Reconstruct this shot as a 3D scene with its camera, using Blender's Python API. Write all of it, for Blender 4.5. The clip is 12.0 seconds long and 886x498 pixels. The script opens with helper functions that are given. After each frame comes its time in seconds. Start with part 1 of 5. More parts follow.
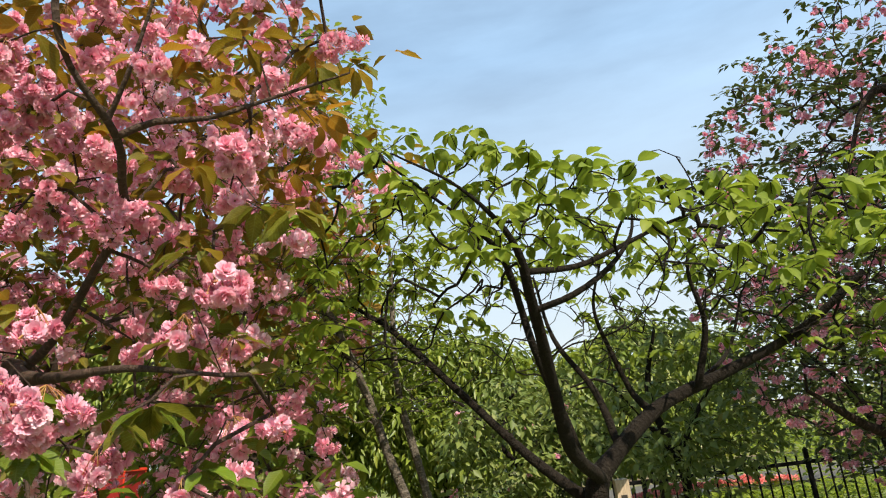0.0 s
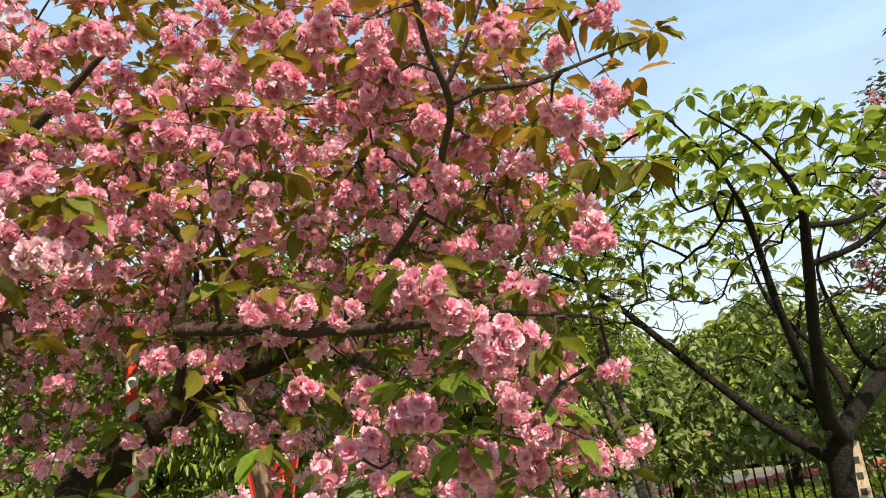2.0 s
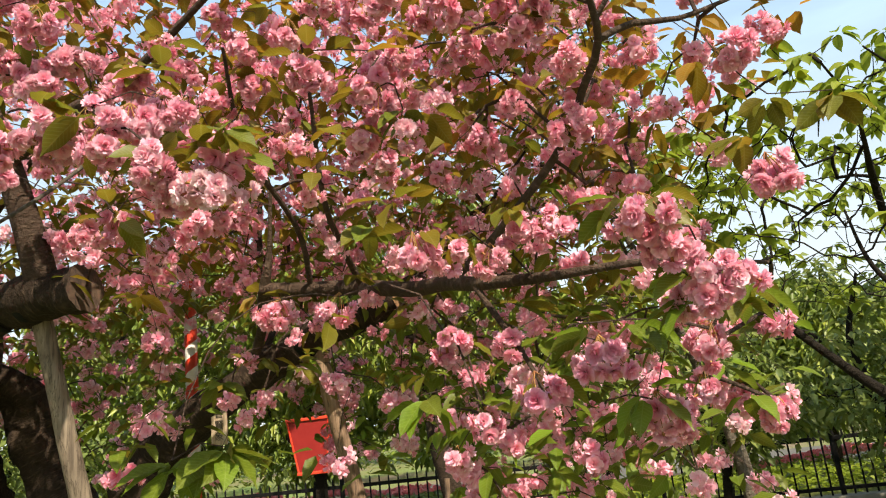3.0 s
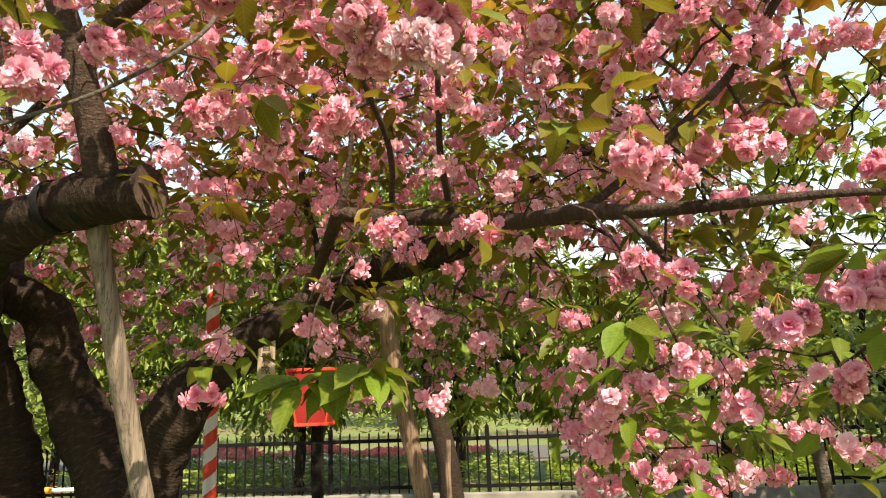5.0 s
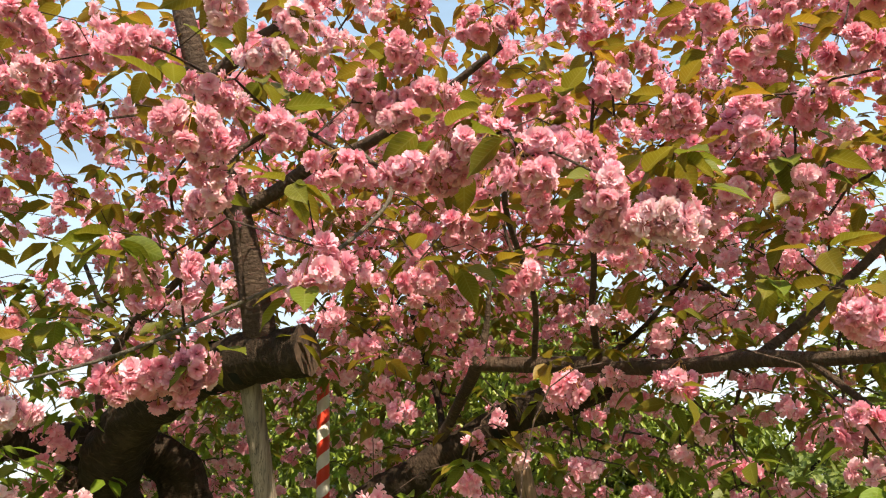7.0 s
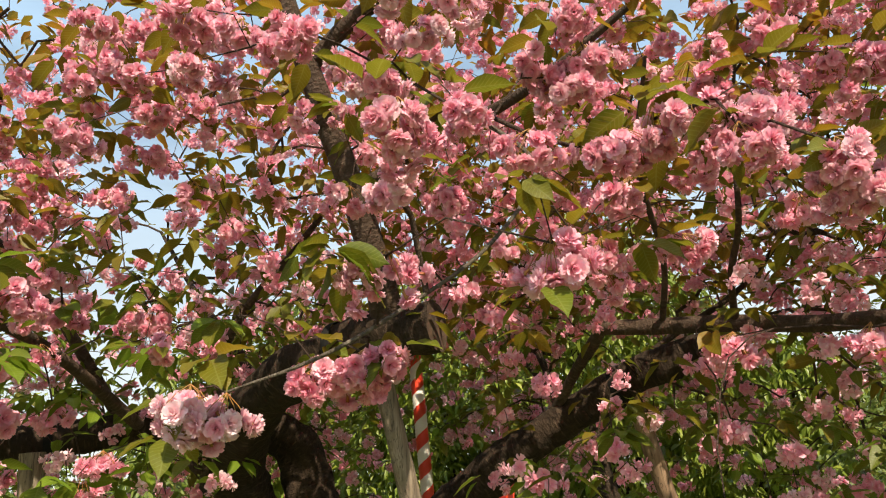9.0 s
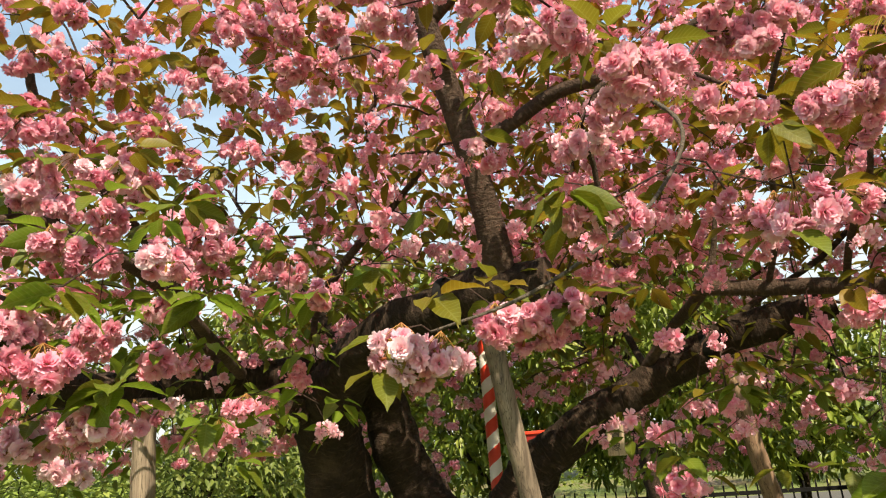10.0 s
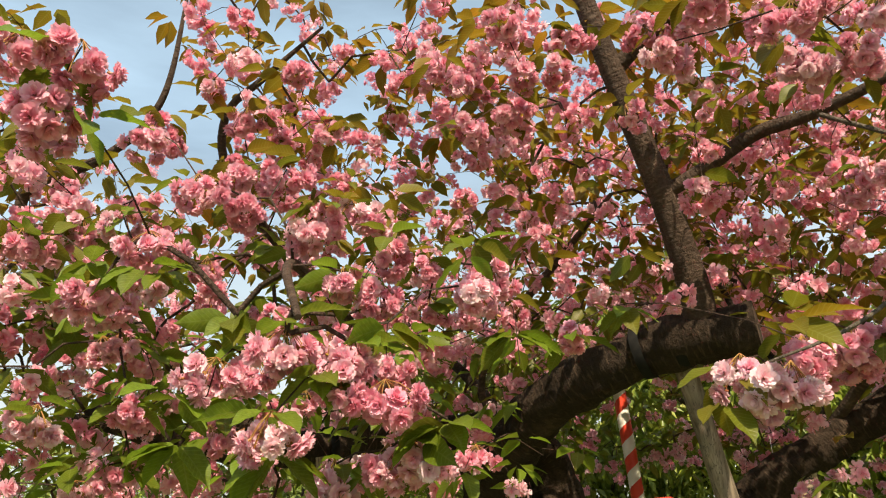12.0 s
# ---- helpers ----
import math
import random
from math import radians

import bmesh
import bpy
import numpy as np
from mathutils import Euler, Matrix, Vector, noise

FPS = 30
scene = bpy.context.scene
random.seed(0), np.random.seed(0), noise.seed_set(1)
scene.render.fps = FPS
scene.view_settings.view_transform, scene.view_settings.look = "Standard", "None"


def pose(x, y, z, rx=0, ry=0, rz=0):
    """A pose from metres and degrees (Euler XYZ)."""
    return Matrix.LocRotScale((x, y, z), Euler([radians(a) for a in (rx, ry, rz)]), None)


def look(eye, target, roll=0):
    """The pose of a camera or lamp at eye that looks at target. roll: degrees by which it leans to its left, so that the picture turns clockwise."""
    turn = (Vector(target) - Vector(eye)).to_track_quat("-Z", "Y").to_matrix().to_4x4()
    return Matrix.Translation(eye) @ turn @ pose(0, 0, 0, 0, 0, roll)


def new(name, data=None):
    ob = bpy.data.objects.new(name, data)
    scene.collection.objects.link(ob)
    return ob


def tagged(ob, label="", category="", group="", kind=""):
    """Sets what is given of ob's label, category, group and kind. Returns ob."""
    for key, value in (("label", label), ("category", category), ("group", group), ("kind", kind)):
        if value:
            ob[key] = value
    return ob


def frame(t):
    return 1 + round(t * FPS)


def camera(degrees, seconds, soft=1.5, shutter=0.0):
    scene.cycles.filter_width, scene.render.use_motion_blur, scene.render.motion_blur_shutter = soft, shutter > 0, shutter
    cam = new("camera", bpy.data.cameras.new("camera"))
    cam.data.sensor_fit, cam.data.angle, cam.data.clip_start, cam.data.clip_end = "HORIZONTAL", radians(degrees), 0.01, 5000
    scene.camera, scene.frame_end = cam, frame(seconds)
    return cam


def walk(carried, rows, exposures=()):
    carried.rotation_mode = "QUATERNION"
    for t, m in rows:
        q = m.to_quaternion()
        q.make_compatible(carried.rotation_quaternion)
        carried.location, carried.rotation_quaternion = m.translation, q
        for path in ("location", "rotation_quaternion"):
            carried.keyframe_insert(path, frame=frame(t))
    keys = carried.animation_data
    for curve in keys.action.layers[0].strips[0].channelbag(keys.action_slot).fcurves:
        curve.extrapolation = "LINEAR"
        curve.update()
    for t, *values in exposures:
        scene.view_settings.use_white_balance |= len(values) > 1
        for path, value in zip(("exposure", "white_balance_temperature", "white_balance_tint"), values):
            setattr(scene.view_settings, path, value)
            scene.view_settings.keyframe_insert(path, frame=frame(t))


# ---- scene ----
cam = camera(64.6, 12.0, soft=1.1)
PATH = [
    (0, (0.502, 0.073, 1.622), (0.464, 1.998, 2.162), -7.1),
    (0.5, (0.314, 0.02, 1.597), (0.234, 1.957, 2.085), -4.7),
    (1, (0.163, 0.055, 1.582), (0.023, 1.979, 2.108), -5.0),
    (1.5, (-0.013, 0.046, 1.557), (-0.23, 1.952, 2.123), -6.2),
    (2, (-0.247, -0.101, 1.568), (-0.495, 1.809, 2.107), -6.8),
    (2.5, (-0.423, -0.115, 1.563), (-0.669, 1.811, 2.043), -7.6),
    (3, (-0.665, -0.022, 1.553), (-0.953, 1.897, 2.038), -6.4),
    (3.2, (-0.726, 0.021, 1.553), (-1.053, 1.929, 2.056), -5.2),
    (4.8, (-1.186, 0.129, 1.497), (-1.401, 2.072, 1.923), -1.9),
    (5, (-1.227, 0.165, 1.482), (-1.442, 2.112, 1.884), -2.1),
    (5.5, (-1.302, 0.248, 1.5), (-1.568, 2.188, 1.903), -3.6),
    (6, (-1.381, 0.249, 1.511), (-1.688, 2.158, 2.021), -3.5),
    (6.5, (-1.501, 0.139, 1.553), (-1.821, 1.99, 2.237), -3.1),
    (6.7, (-1.543, 0.095, 1.559), (-1.867, 1.921, 2.305), -3.1),
    (8.3, (-1.731, -0.067, 1.652), (-2.085, 1.742, 2.426), -4.2),
    (8.5, (-1.779, -0.055, 1.666), (-2.164, 1.768, 2.392), -4.9),
    (9, (-1.935, -0.013, 1.691), (-2.379, 1.831, 2.325), -5.9),
    (9.5, (-2.125, -0.03, 1.669), (-2.601, 1.822, 2.255), -5.1),
    (10, (-2.328, -0.151, 1.666), (-2.82, 1.707, 2.219), -4.5),
    (10.5, (-2.476, -0.179, 1.648), (-2.969, 1.683, 2.189), -4.4),
    (11, (-2.613, -0.137, 1.643), (-3.149, 1.698, 2.232), -6.1),
    (11.5, (-2.748, -0.157, 1.646), (-3.329, 1.633, 2.321), -5.8),
    (12, (-2.912, -0.286, 1.644), (-3.503, 1.473, 2.392), -4.8),
]
walk(cam, [(t, look(eye, target, roll)) for t, eye, target, roll in PATH], [(0, 0.52, 7350, 8), (1, 0.6, 7350, 8), (2.5, 0.7, 7700, 8), (5, 1.07, 8100, 8), (6, 1.1, 8200, 8), (6.7, 0.98, 8200, 8), (8.5, 0.53, 8200, 8), (9.5, 0.73, 8200, 8), (10.5, 0.77, 8600, 8), (12, 0.58, 8700, 8)])

# ---- light ----
SUN_DIR = Vector((0.55, -0.8, 1.1)).normalized()      # towards the sun
SUN_ELEV = math.asin(SUN_DIR.z)
SUN_AZ = math.atan2(SUN_DIR.x, SUN_DIR.y)

world = bpy.data.worlds.new("sky")
scene.world = world
world.use_nodes = True
wn, wl = world.node_tree.nodes, world.node_tree.links
wn.clear()
w_out = wn.new("ShaderNodeOutputWorld")
w_bg = wn.new("ShaderNodeBackground")
w_sky = wn.new("ShaderNodeTexSky")
w_sky.sky_type = "NISHITA"
w_sky.sun_disc = False
w_sky.sun_elevation = SUN_ELEV
w_sky.sun_rotation = SUN_AZ
w_sky.air_density = 1.0
w_sky.dust_density = 1.2
w_co = wn.new("ShaderNodeTexCoord")
w_map = wn.new("ShaderNodeMapping")
w_map.inputs["Scale"].default_value = (1.2, 1.2, 5.0)
w_map.inputs["Rotation"].default_value = (0.0, radians(24), radians(20))
w_noise = wn.new("ShaderNodeTexNoise")
w_noise.inputs["Scale"].default_value = 1.6
w_noise.inputs["Detail"].default_value = 7.0
w_noise.inputs["Roughness"].default_value = 0.55
w_ramp = wn.new("ShaderNodeValToRGB")
w_ramp.color_ramp.elements[0].position = 0.38
w_ramp.color_ramp.elements[0].color = (0.35, 0.35, 0.35, 1)
w_ramp.color_ramp.elements[1].position = 0.8
w_ramp.color_ramp.elements[1].color = (0.85, 0.85, 0.85, 1)
w_mix = wn.new("ShaderNodeMix")
w_mix.data_type = "RGBA"
w_mix.inputs[7].default_value = (3.9, 6.3, 9.8, 1.0)
wl.new(w_co.outputs["Generated"], w_map.inputs["Vector"])
wl.new(w_map.outputs["Vector"], w_noise.inputs["Vector"])
wl.new(w_noise.outputs["Fac"], w_ramp.inputs["Fac"])
wl.new(w_ramp.outputs["Color"], w_mix.inputs[0])
wl.new(w_sky.outputs["Color"], w_mix.inputs[6])
w_sep = wn.new("ShaderNodeSeparateXYZ")
wl.new(w_co.outputs["Generated"], w_sep.inputs["Vector"])
w_low = wn.new("ShaderNodeValToRGB")
w_low.color_ramp.elements[0].position, w_low.color_ramp.elements[0].color = 0.04, (0.85, 0.85, 0.85, 1)
w_low.color_ramp.elements[1].position, w_low.color_ramp.elements[1].color = 0.5, (0.0, 0.0, 0.0, 1)
wl.new(w_sep.outputs["Z"], w_low.inputs["Fac"])
w_haze = wn.new("ShaderNodeMix")
w_haze.data_type = "RGBA"
w_haze.inputs[7].default_value = (5.5, 6.3, 7.2, 1.0)
wl.new(w_low.outputs["Color"], w_haze.inputs[0])
wl.new(w_mix.outputs[2], w_haze.inputs[6])
wl.new(w_haze.outputs[2], w_bg.inputs["Color"])
w_bg.inputs["Strength"].default_value = 0.105
wl.new(w_bg.outputs["Background"], w_out.inputs["Surface"])

sun = new("sun", bpy.data.lights.new("sun", "SUN"))
sun.data.energy = 5.0
sun.data.angle = radians(0.6)
sun.data.color = (1.0, 0.95, 0.87)
sun.matrix_world = look(SUN_DIR * 30, (0, 0, 0))

# ---- materials ----


def node_mat(name):
    m = bpy.data.materials.new(name)
    m.use_nodes = True
    n, l = m.node_tree.nodes, m.node_tree.links
    return m, n, l, n["Principled BSDF"]


def ramp(n, stops):
    r = n.new("ShaderNodeValToRGB")
    e = r.color_ramp.elements
    e[0].position, e[0].color = stops[0][0], (*stops[0][1], 1)
    e[1].position, e[1].color = stops[-1][0], (*stops[-1][1], 1)
    for p, c in stops[1:-1]:
        k = e.new(p)
        k.color = (*c, 1)
    return r


def noise_tex(n, l, scale, detail=4.0, stretch=None, source="Object", rough=0.5):
    co = n.new("ShaderNodeTexCoord")
    t = n.new("ShaderNodeTexNoise")
    t.inputs["Scale"].default_value = scale
    t.inputs["Detail"].default_value = detail
    t.inputs["Roughness"].default_value = rough
    if stretch:
        mp = n.new("ShaderNodeMapping")
        mp.inputs["Scale"].default_value = stretch
        l.new(co.outputs[source], mp.inputs["Vector"])
        l.new(mp.outputs["Vector"], t.inputs["Vector"])
    else:
        l.new(co.outputs[source], t.inputs["Vector"])
    return t


def add_bump(n, l, bsdf, height, strength, distance):
    b = n.new("ShaderNodeBump")
    b.inputs["Strength"].default_value = strength
    b.inputs["Distance"].default_value = distance
    l.new(height, b.inputs["Height"])
    l.new(b.outputs["Normal"], bsdf.inputs["Normal"])


def mix_rgb(n, l, a, b, fac, mode="MIX"):
    m = n.new("ShaderNodeMix")
    m.data_type, m.blend_type = "RGBA", mode
    for sock, v in ((6, a), (7, b), (0, fac)):
        if isinstance(v, (tuple, float, int)):
            m.inputs[sock].default_value = (*v, 1) if isinstance(v, tuple) else v
        else:
            l.new(v, m.inputs[sock])
    return m.outputs[2]


def math_node(n, l, op, a, b):
    m = n.new("ShaderNodeMath")
    m.operation = op
    for i, v in enumerate((a, b)):
        if isinstance(v, (int, float)):
            m.inputs[i].default_value = v
        else:
            l.new(v, m.inputs[i])
    return m.outputs[0]


def thin_mat(name, stops_tone, stops_rand, rand_amount, through_amount, rough, gloss=0.3, veins=0.0):
    """Petal or leaf: colour by the tone attribute, varied by piece, part of the light goes through."""
    m, n, l, b = node_mat(name)
    at = n.new("ShaderNodeAttribute")
    at.attribute_name = "tone"
    r1 = ramp(n, stops_tone)
    l.new(at.outputs["Fac"], r1.inputs["Fac"])
    geo = n.new("ShaderNodeNewGeometry")
    oi = n.new("ShaderNodeObjectInfo")
    s = math_node(n, l, "ADD", geo.outputs["Random Per Island"], oi.outputs["Random"])
    s = math_node(n, l, "FRACT", s, 0.0)
    at2 = n.new("ShaderNodeAttribute")
    at2.attribute_name = "hue"
    r2 = ramp(n, stops_rand)
    hue = math_node(n, l, "ADD", math_node(n, l, "MULTIPLY", s, 0.3), math_node(n, l, "MULTIPLY", at2.outputs["Fac"], 0.7))
    l.new(hue, r2.inputs["Fac"])
    col = mix_rgb(n, l, r1.outputs["Color"], r2.outputs["Color"], rand_amount)
    vein = None
    if veins:
        uv = n.new("ShaderNodeTexCoord")
        sp = n.new("ShaderNodeSeparateXYZ")
        l.new(uv.outputs["UV"], sp.inputs["Vector"])
        side = math_node(n, l, "ABSOLUTE", sp.outputs["Y"], 0.0)
        run = math_node(n, l, "SUBTRACT", sp.outputs["X"], math_node(n, l, "MULTIPLY", side, 0.9))
        wave = math_node(n, l, "SINE", math_node(n, l, "MULTIPLY", run, 68.0), 0.0)
        thin = math_node(n, l, "POWER", math_node(n, l, "MAXIMUM", wave, 0.0), 5.0)
        rib = math_node(n, l, "LESS_THAN", side, 0.012)
        vein = math_node(n, l, "MAXIMUM", thin, rib)
        col = mix_rgb(n, l, col, mix_rgb(n, l, col, (0.55, 0.6, 0.25), 0.5), math_node(n, l, "MULTIPLY", vein, veins))
        spots = noise_tex(n, l, 9.0, 4.0)
        rs = ramp(n, [(0.35, (0.6, 0.6, 0.6)), (0.62, (1, 1, 1))])
        l.new(spots.outputs["Fac"], rs.inputs["Fac"])
        col = mix_rgb(n, l, col, rs.outputs["Color"], 0.6, "MULTIPLY")
    l.new(col, b.inputs["Base Color"])
    b.inputs["Roughness"].default_value = rough
    b.inputs["Specular IOR Level"].default_value = gloss
    fine = noise_tex(n, l, 160.0, 3.0)
    if vein:
        add_bump(n, l, b, math_node(n, l, "SUBTRACT", fine.outputs["Fac"], math_node(n, l, "MULTIPLY", vein, 0.5)), 0.3, 0.002)
    else:
        add_bump(n, l, b, fine.outputs["Fac"], 0.25, 0.002)
    tr = n.new("ShaderNodeBsdfTranslucent")
    l.new(col, tr.inputs["Color"])
    mx = n.new("ShaderNodeMixShader")
    mx.inputs["Fac"].default_value = through_amount
    l.new(b.outputs["BSDF"], mx.inputs[1])
    l.new(tr.outputs["BSDF"], mx.inputs[2])
    l.new(mx.outputs["Shader"], n["Material Output"].inputs["Surface"])
    return m


PETAL = thin_mat("petal", [(0.0, (0.64, 0.06, 0.15)), (0.3, (0.9, 0.36, 0.49)), (1.0, (0.97, 0.74, 0.82))],
                 [(0.0, (0.81, 0.21, 0.34)), (0.5, (0.92, 0.48, 0.6)), (1.0, (0.97, 0.93, 0.94))], 0.54, 0.36, 0.7, 0.12)
LEAF = thin_mat("cherry_leaf", [(0.0, (0.21, 0.2, 0.022)), (1.0, (0.14, 0.14, 0.015))],
                [(0.0, (0.19, 0.34, 0.028)), (0.3, (0.13, 0.18, 0.016)), (0.55, (0.2, 0.155, 0.013)), (0.8, (0.32, 0.17, 0.014)), (1.0, (0.52, 0.2, 0.02))],
                0.75, 0.5, 0.45, 0.4, 0.22)
LEAF_FRESH = thin_mat("fresh_leaf", [(0.0, (0.29, 0.35, 0.045)), (1.0, (0.2, 0.27, 0.03))],
                      [(0.0, (0.1, 0.17, 0.02)), (0.6, (0.22, 0.29, 0.034)), (1.0, (0.38, 0.4, 0.05))],
                      0.6, 0.5, 0.5, 0.35)
LEAF_SHRUB = thin_mat("shrub_leaf", [(0.0, (0.21, 0.27, 0.045)), (1.0, (0.15, 0.21, 0.034))],
                      [(0.0, (0.07, 0.12, 0.02)), (0.5, (0.18, 0.24, 0.036)), (1.0, (0.4, 0.41, 0.07))],
                      0.7, 0.35, 0.4, 0.4)
LEAF_YELLOW = thin_mat("yellow_green_leaf", [(0.0, (0.28, 0.34, 0.07)), (1.0, (0.2, 0.28, 0.06))],
                       [(0.0, (0.12, 0.2, 0.04)), (0.6, (0.24, 0.31, 0.07)), (1.0, (0.36, 0.38, 0.1))],
                       0.6, 0.3, 0.5, 0.4)
LEAF_WILLOW = thin_mat("weeping_leaf", [(0.0, (0.22, 0.26, 0.06)), (1.0, (0.15, 0.2, 0.05))],
                       [(0.0, (0.07, 0.12, 0.03)), (0.6, (0.17, 0.22, 0.05)), (1.0, (0.34, 0.34, 0.1))], 0.7, 0.38, 0.5, 0.4)
# darker copy of the cherry leaf: the far crown's shade is in its colour
LEAF_SHADED = thin_mat("shaded_cherry_leaf", [(0.0, (0.09, 0.12, 0.03)), (1.0, (0.06, 0.09, 0.022))],
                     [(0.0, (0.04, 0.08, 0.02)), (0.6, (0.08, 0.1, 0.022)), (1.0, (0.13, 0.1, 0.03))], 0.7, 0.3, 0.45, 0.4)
AZALEA = thin_mat("azalea_petal", [(0.0, (0.8, 0.18, 0.17)), (1.0, (0.88, 0.32, 0.3))],
                  [(0.0, (0.75, 0.12, 0.12)), (1.0, (0.9, 0.45, 0.42))], 0.6, 0.3, 0.6, 0.2)


def bark_mat(name, dark, light, scale, lenticels, rough=0.85):
    m, n, l, b = node_mat(name)
    big = noise_tex(n, l, 5.0, 5.0)
    fine = noise_tex(n, l, 38.0 * scale, 8.0, (1, 1, 0.8), rough=0.65)
    r = ramp(n, [(0.3, dark), (0.62, tuple((a + c) / 2 for a, c in zip(dark, light))), (0.8, light)])
    l.new(mix_rgb(n, l, big.outputs["Color"], fine.outputs["Color"], 0.6), r.inputs["Fac"])
    col = r.outputs["Color"]
    # bands of lenticels run round the stem
    rings = noise_tex(n, l, 1.0, 4.0, (9.0, 70.0, 1.0), "UV")
    rr = ramp(n, [(0.55, (0, 0, 0)), (0.66, (1, 1, 1))])
    l.new(rings.outputs["Fac"], rr.inputs["Fac"])
    col = mix_rgb(n, l, col, tuple(min(1, c * 1.9 + 0.02) for c in light), math_node(n, l, "MULTIPLY", rr.outputs["Color"], lenticels))
    moss = noise_tex(n, l, 3.2, 6.0, rough=0.7)
    rm = ramp(n, [(0.56, (0, 0, 0)), (0.68, (1, 1, 1))])
    l.new(moss.outputs["Fac"], rm.inputs["Fac"])
    col = mix_rgb(n, l, col, tuple(c * 1.4 + 0.012 for c in light), math_node(n, l, "MULTIPLY", rm.outputs["Color"], 0.4))
    l.new(col, b.inputs["Base Color"])
    b.inputs["Roughness"].default_value = rough
    b.inputs["Specular IOR Level"].default_value = 0.2
    h = mix_rgb(n, l, fine.outputs["Fac"], rings.outputs["Fac"], 0.35)
    add_bump(n, l, b, h, 1.0, 0.035)
    return m


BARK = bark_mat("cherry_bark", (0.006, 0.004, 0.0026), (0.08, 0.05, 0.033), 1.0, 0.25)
BARK_YOUNG = bark_mat("young_cherry_bark", (0.034, 0.02, 0.014), (0.14, 0.09, 0.064), 1.6, 0.24, 0.7)
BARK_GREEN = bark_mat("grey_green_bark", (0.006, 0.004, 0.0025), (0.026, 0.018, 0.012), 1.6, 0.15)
BARK_PALE = bark_mat("grey_brown_bark", (0.065, 0.052, 0.04), (0.21, 0.175, 0.14), 1.6, 0.3)
TWIG = bark_mat("twig_bark", (0.035, 0.02, 0.015), (0.14, 0.09, 0.068), 2.5, 0.3)
STALK, _n, _l, _b = node_mat("flower_stalk")
_nz = noise_tex(_n, _l, 30.0)
_r = ramp(_n, [(0.3, (0.30, 0.07, 0.03)), (0.7, (0.36, 0.22, 0.05))])
_l.new(_nz.outputs["Fac"], _r.inputs["Fac"])
_l.new(_r.outputs["Color"], _b.inputs["Base Color"])
_b.inputs["Roughness"].default_value = 0.5


def wood_mat(name, a, c, stretch, rough=0.8):
    m, n, l, b = node_mat(name)
    g = noise_tex(n, l, 6.0, 8.0, stretch, rough=0.6)
    s = noise_tex(n, l, 3.0, 3.0)
    r = ramp(n, [(0.3, a), (0.7, c)])
    l.new(g.outputs["Fac"], r.inputs["Fac"])
    r2 = ramp(n, [(0.35, (0.55, 0.52, 0.5)), (0.65, (1, 1, 1))])
    l.new(s.outputs["Fac"], r2.inputs["Fac"])
    crack = noise_tex(n, l, 3.0, 3.0, tuple(2.2 * k for k in stretch[:2]) + (stretch[2] * 0.5,))
    rc = ramp(n, [(0.47, (1, 1, 1)), (0.495, (0.16, 0.14, 0.12)), (0.52, (1, 1, 1))])
    l.new(crack.outputs["Fac"], rc.inputs["Fac"])
    base = mix_rgb(n, l, r.outputs["Color"], r2.outputs["Color"], 1.0, "MULTIPLY")
    l.new(mix_rgb(n, l, base, rc.outputs["Color"], 0.8, "MULTIPLY"), b.inputs["Base Color"])
    b.inputs["Roughness"].default_value = rough
    add_bump(n, l, b, g.outputs["Fac"], 0.7, 0.006)
    return m


PROP_WOOD = wood_mat("weathered_log", (0.1, 0.074, 0.054), (0.38, 0.305, 0.23), (9, 9, 0.5))
PROP_WOOD_WARM = wood_mat("warm_log", (0.15, 0.088, 0.055), (0.4, 0.265, 0.175), (9, 9, 0.5))
CUT_WOOD = wood_mat("cut_wood", (0.05, 0.03, 0.022), (0.15, 0.09, 0.06), (6, 6, 6))
FRESH_CUT = wood_mat("fresh_cut_wood", (0.22, 0.11, 0.05), (0.42, 0.24, 0.12), (6, 6, 6))
PALE_WOOD = wood_mat("pale_wood", (0.42, 0.31, 0.21), (0.6, 0.47, 0.34), (14, 14, 0.8), 0.6)


def plain_mat(name, a, c, scale, rough, metal=0.0, bump=0.15, gloss=0.5):
    m, n, l, b = node_mat(name)
    g = noise_tex(n, l, scale, 5.0)
    r = ramp(n, [(0.35, a), (0.7, c)])
    l.new(g.outputs["Fac"], r.inputs["Fac"])
    l.new(r.outputs["Color"], b.inputs["Base Color"])
    b.inputs["Roughness"].default_value = rough
    b.inputs["Metallic"].default_value = metal
    b.inputs["Specular IOR Level"].default_value = gloss
    add_bump(n, l, b, g.outputs["Fac"], bump, 0.004)
    return m


IRON = plain_mat("black_iron", (0.003, 0.003, 0.003), (0.007, 0.0065, 0.006), 20, 0.85, gloss=0.2)
RED = plain_mat("red_paint", (0.68, 0.045, 0.02), (0.78, 0.07, 0.035), 8, 0.45)
WHITE = plain_mat("white_paint", (0.72, 0.69, 0.64), (0.82, 0.8, 0.77), 8, 0.5)
LANTERN_RED = plain_mat("lantern_paper", (0.29, 0.015, 0.015), (0.37, 0.025, 0.022), 5, 0.55)
INK = plain_mat("ink", (0.02, 0.015, 0.012), (0.05, 0.04, 0.03), 60, 0.7)
STRAP = plain_mat("black_strap", (0.006, 0.006, 0.006), (0.014, 0.013, 0.012), 40, 0.85, gloss=0.2)
STONE = plain_mat("pale_stone", (0.17, 0.155, 0.13), (0.28, 0.26, 0.22), 6, 0.85, bump=0.4)
GREEN_POST = plain_mat("olive_post", (0.14, 0.17, 0.03), (0.22, 0.25, 0.06), 8, 0.6)
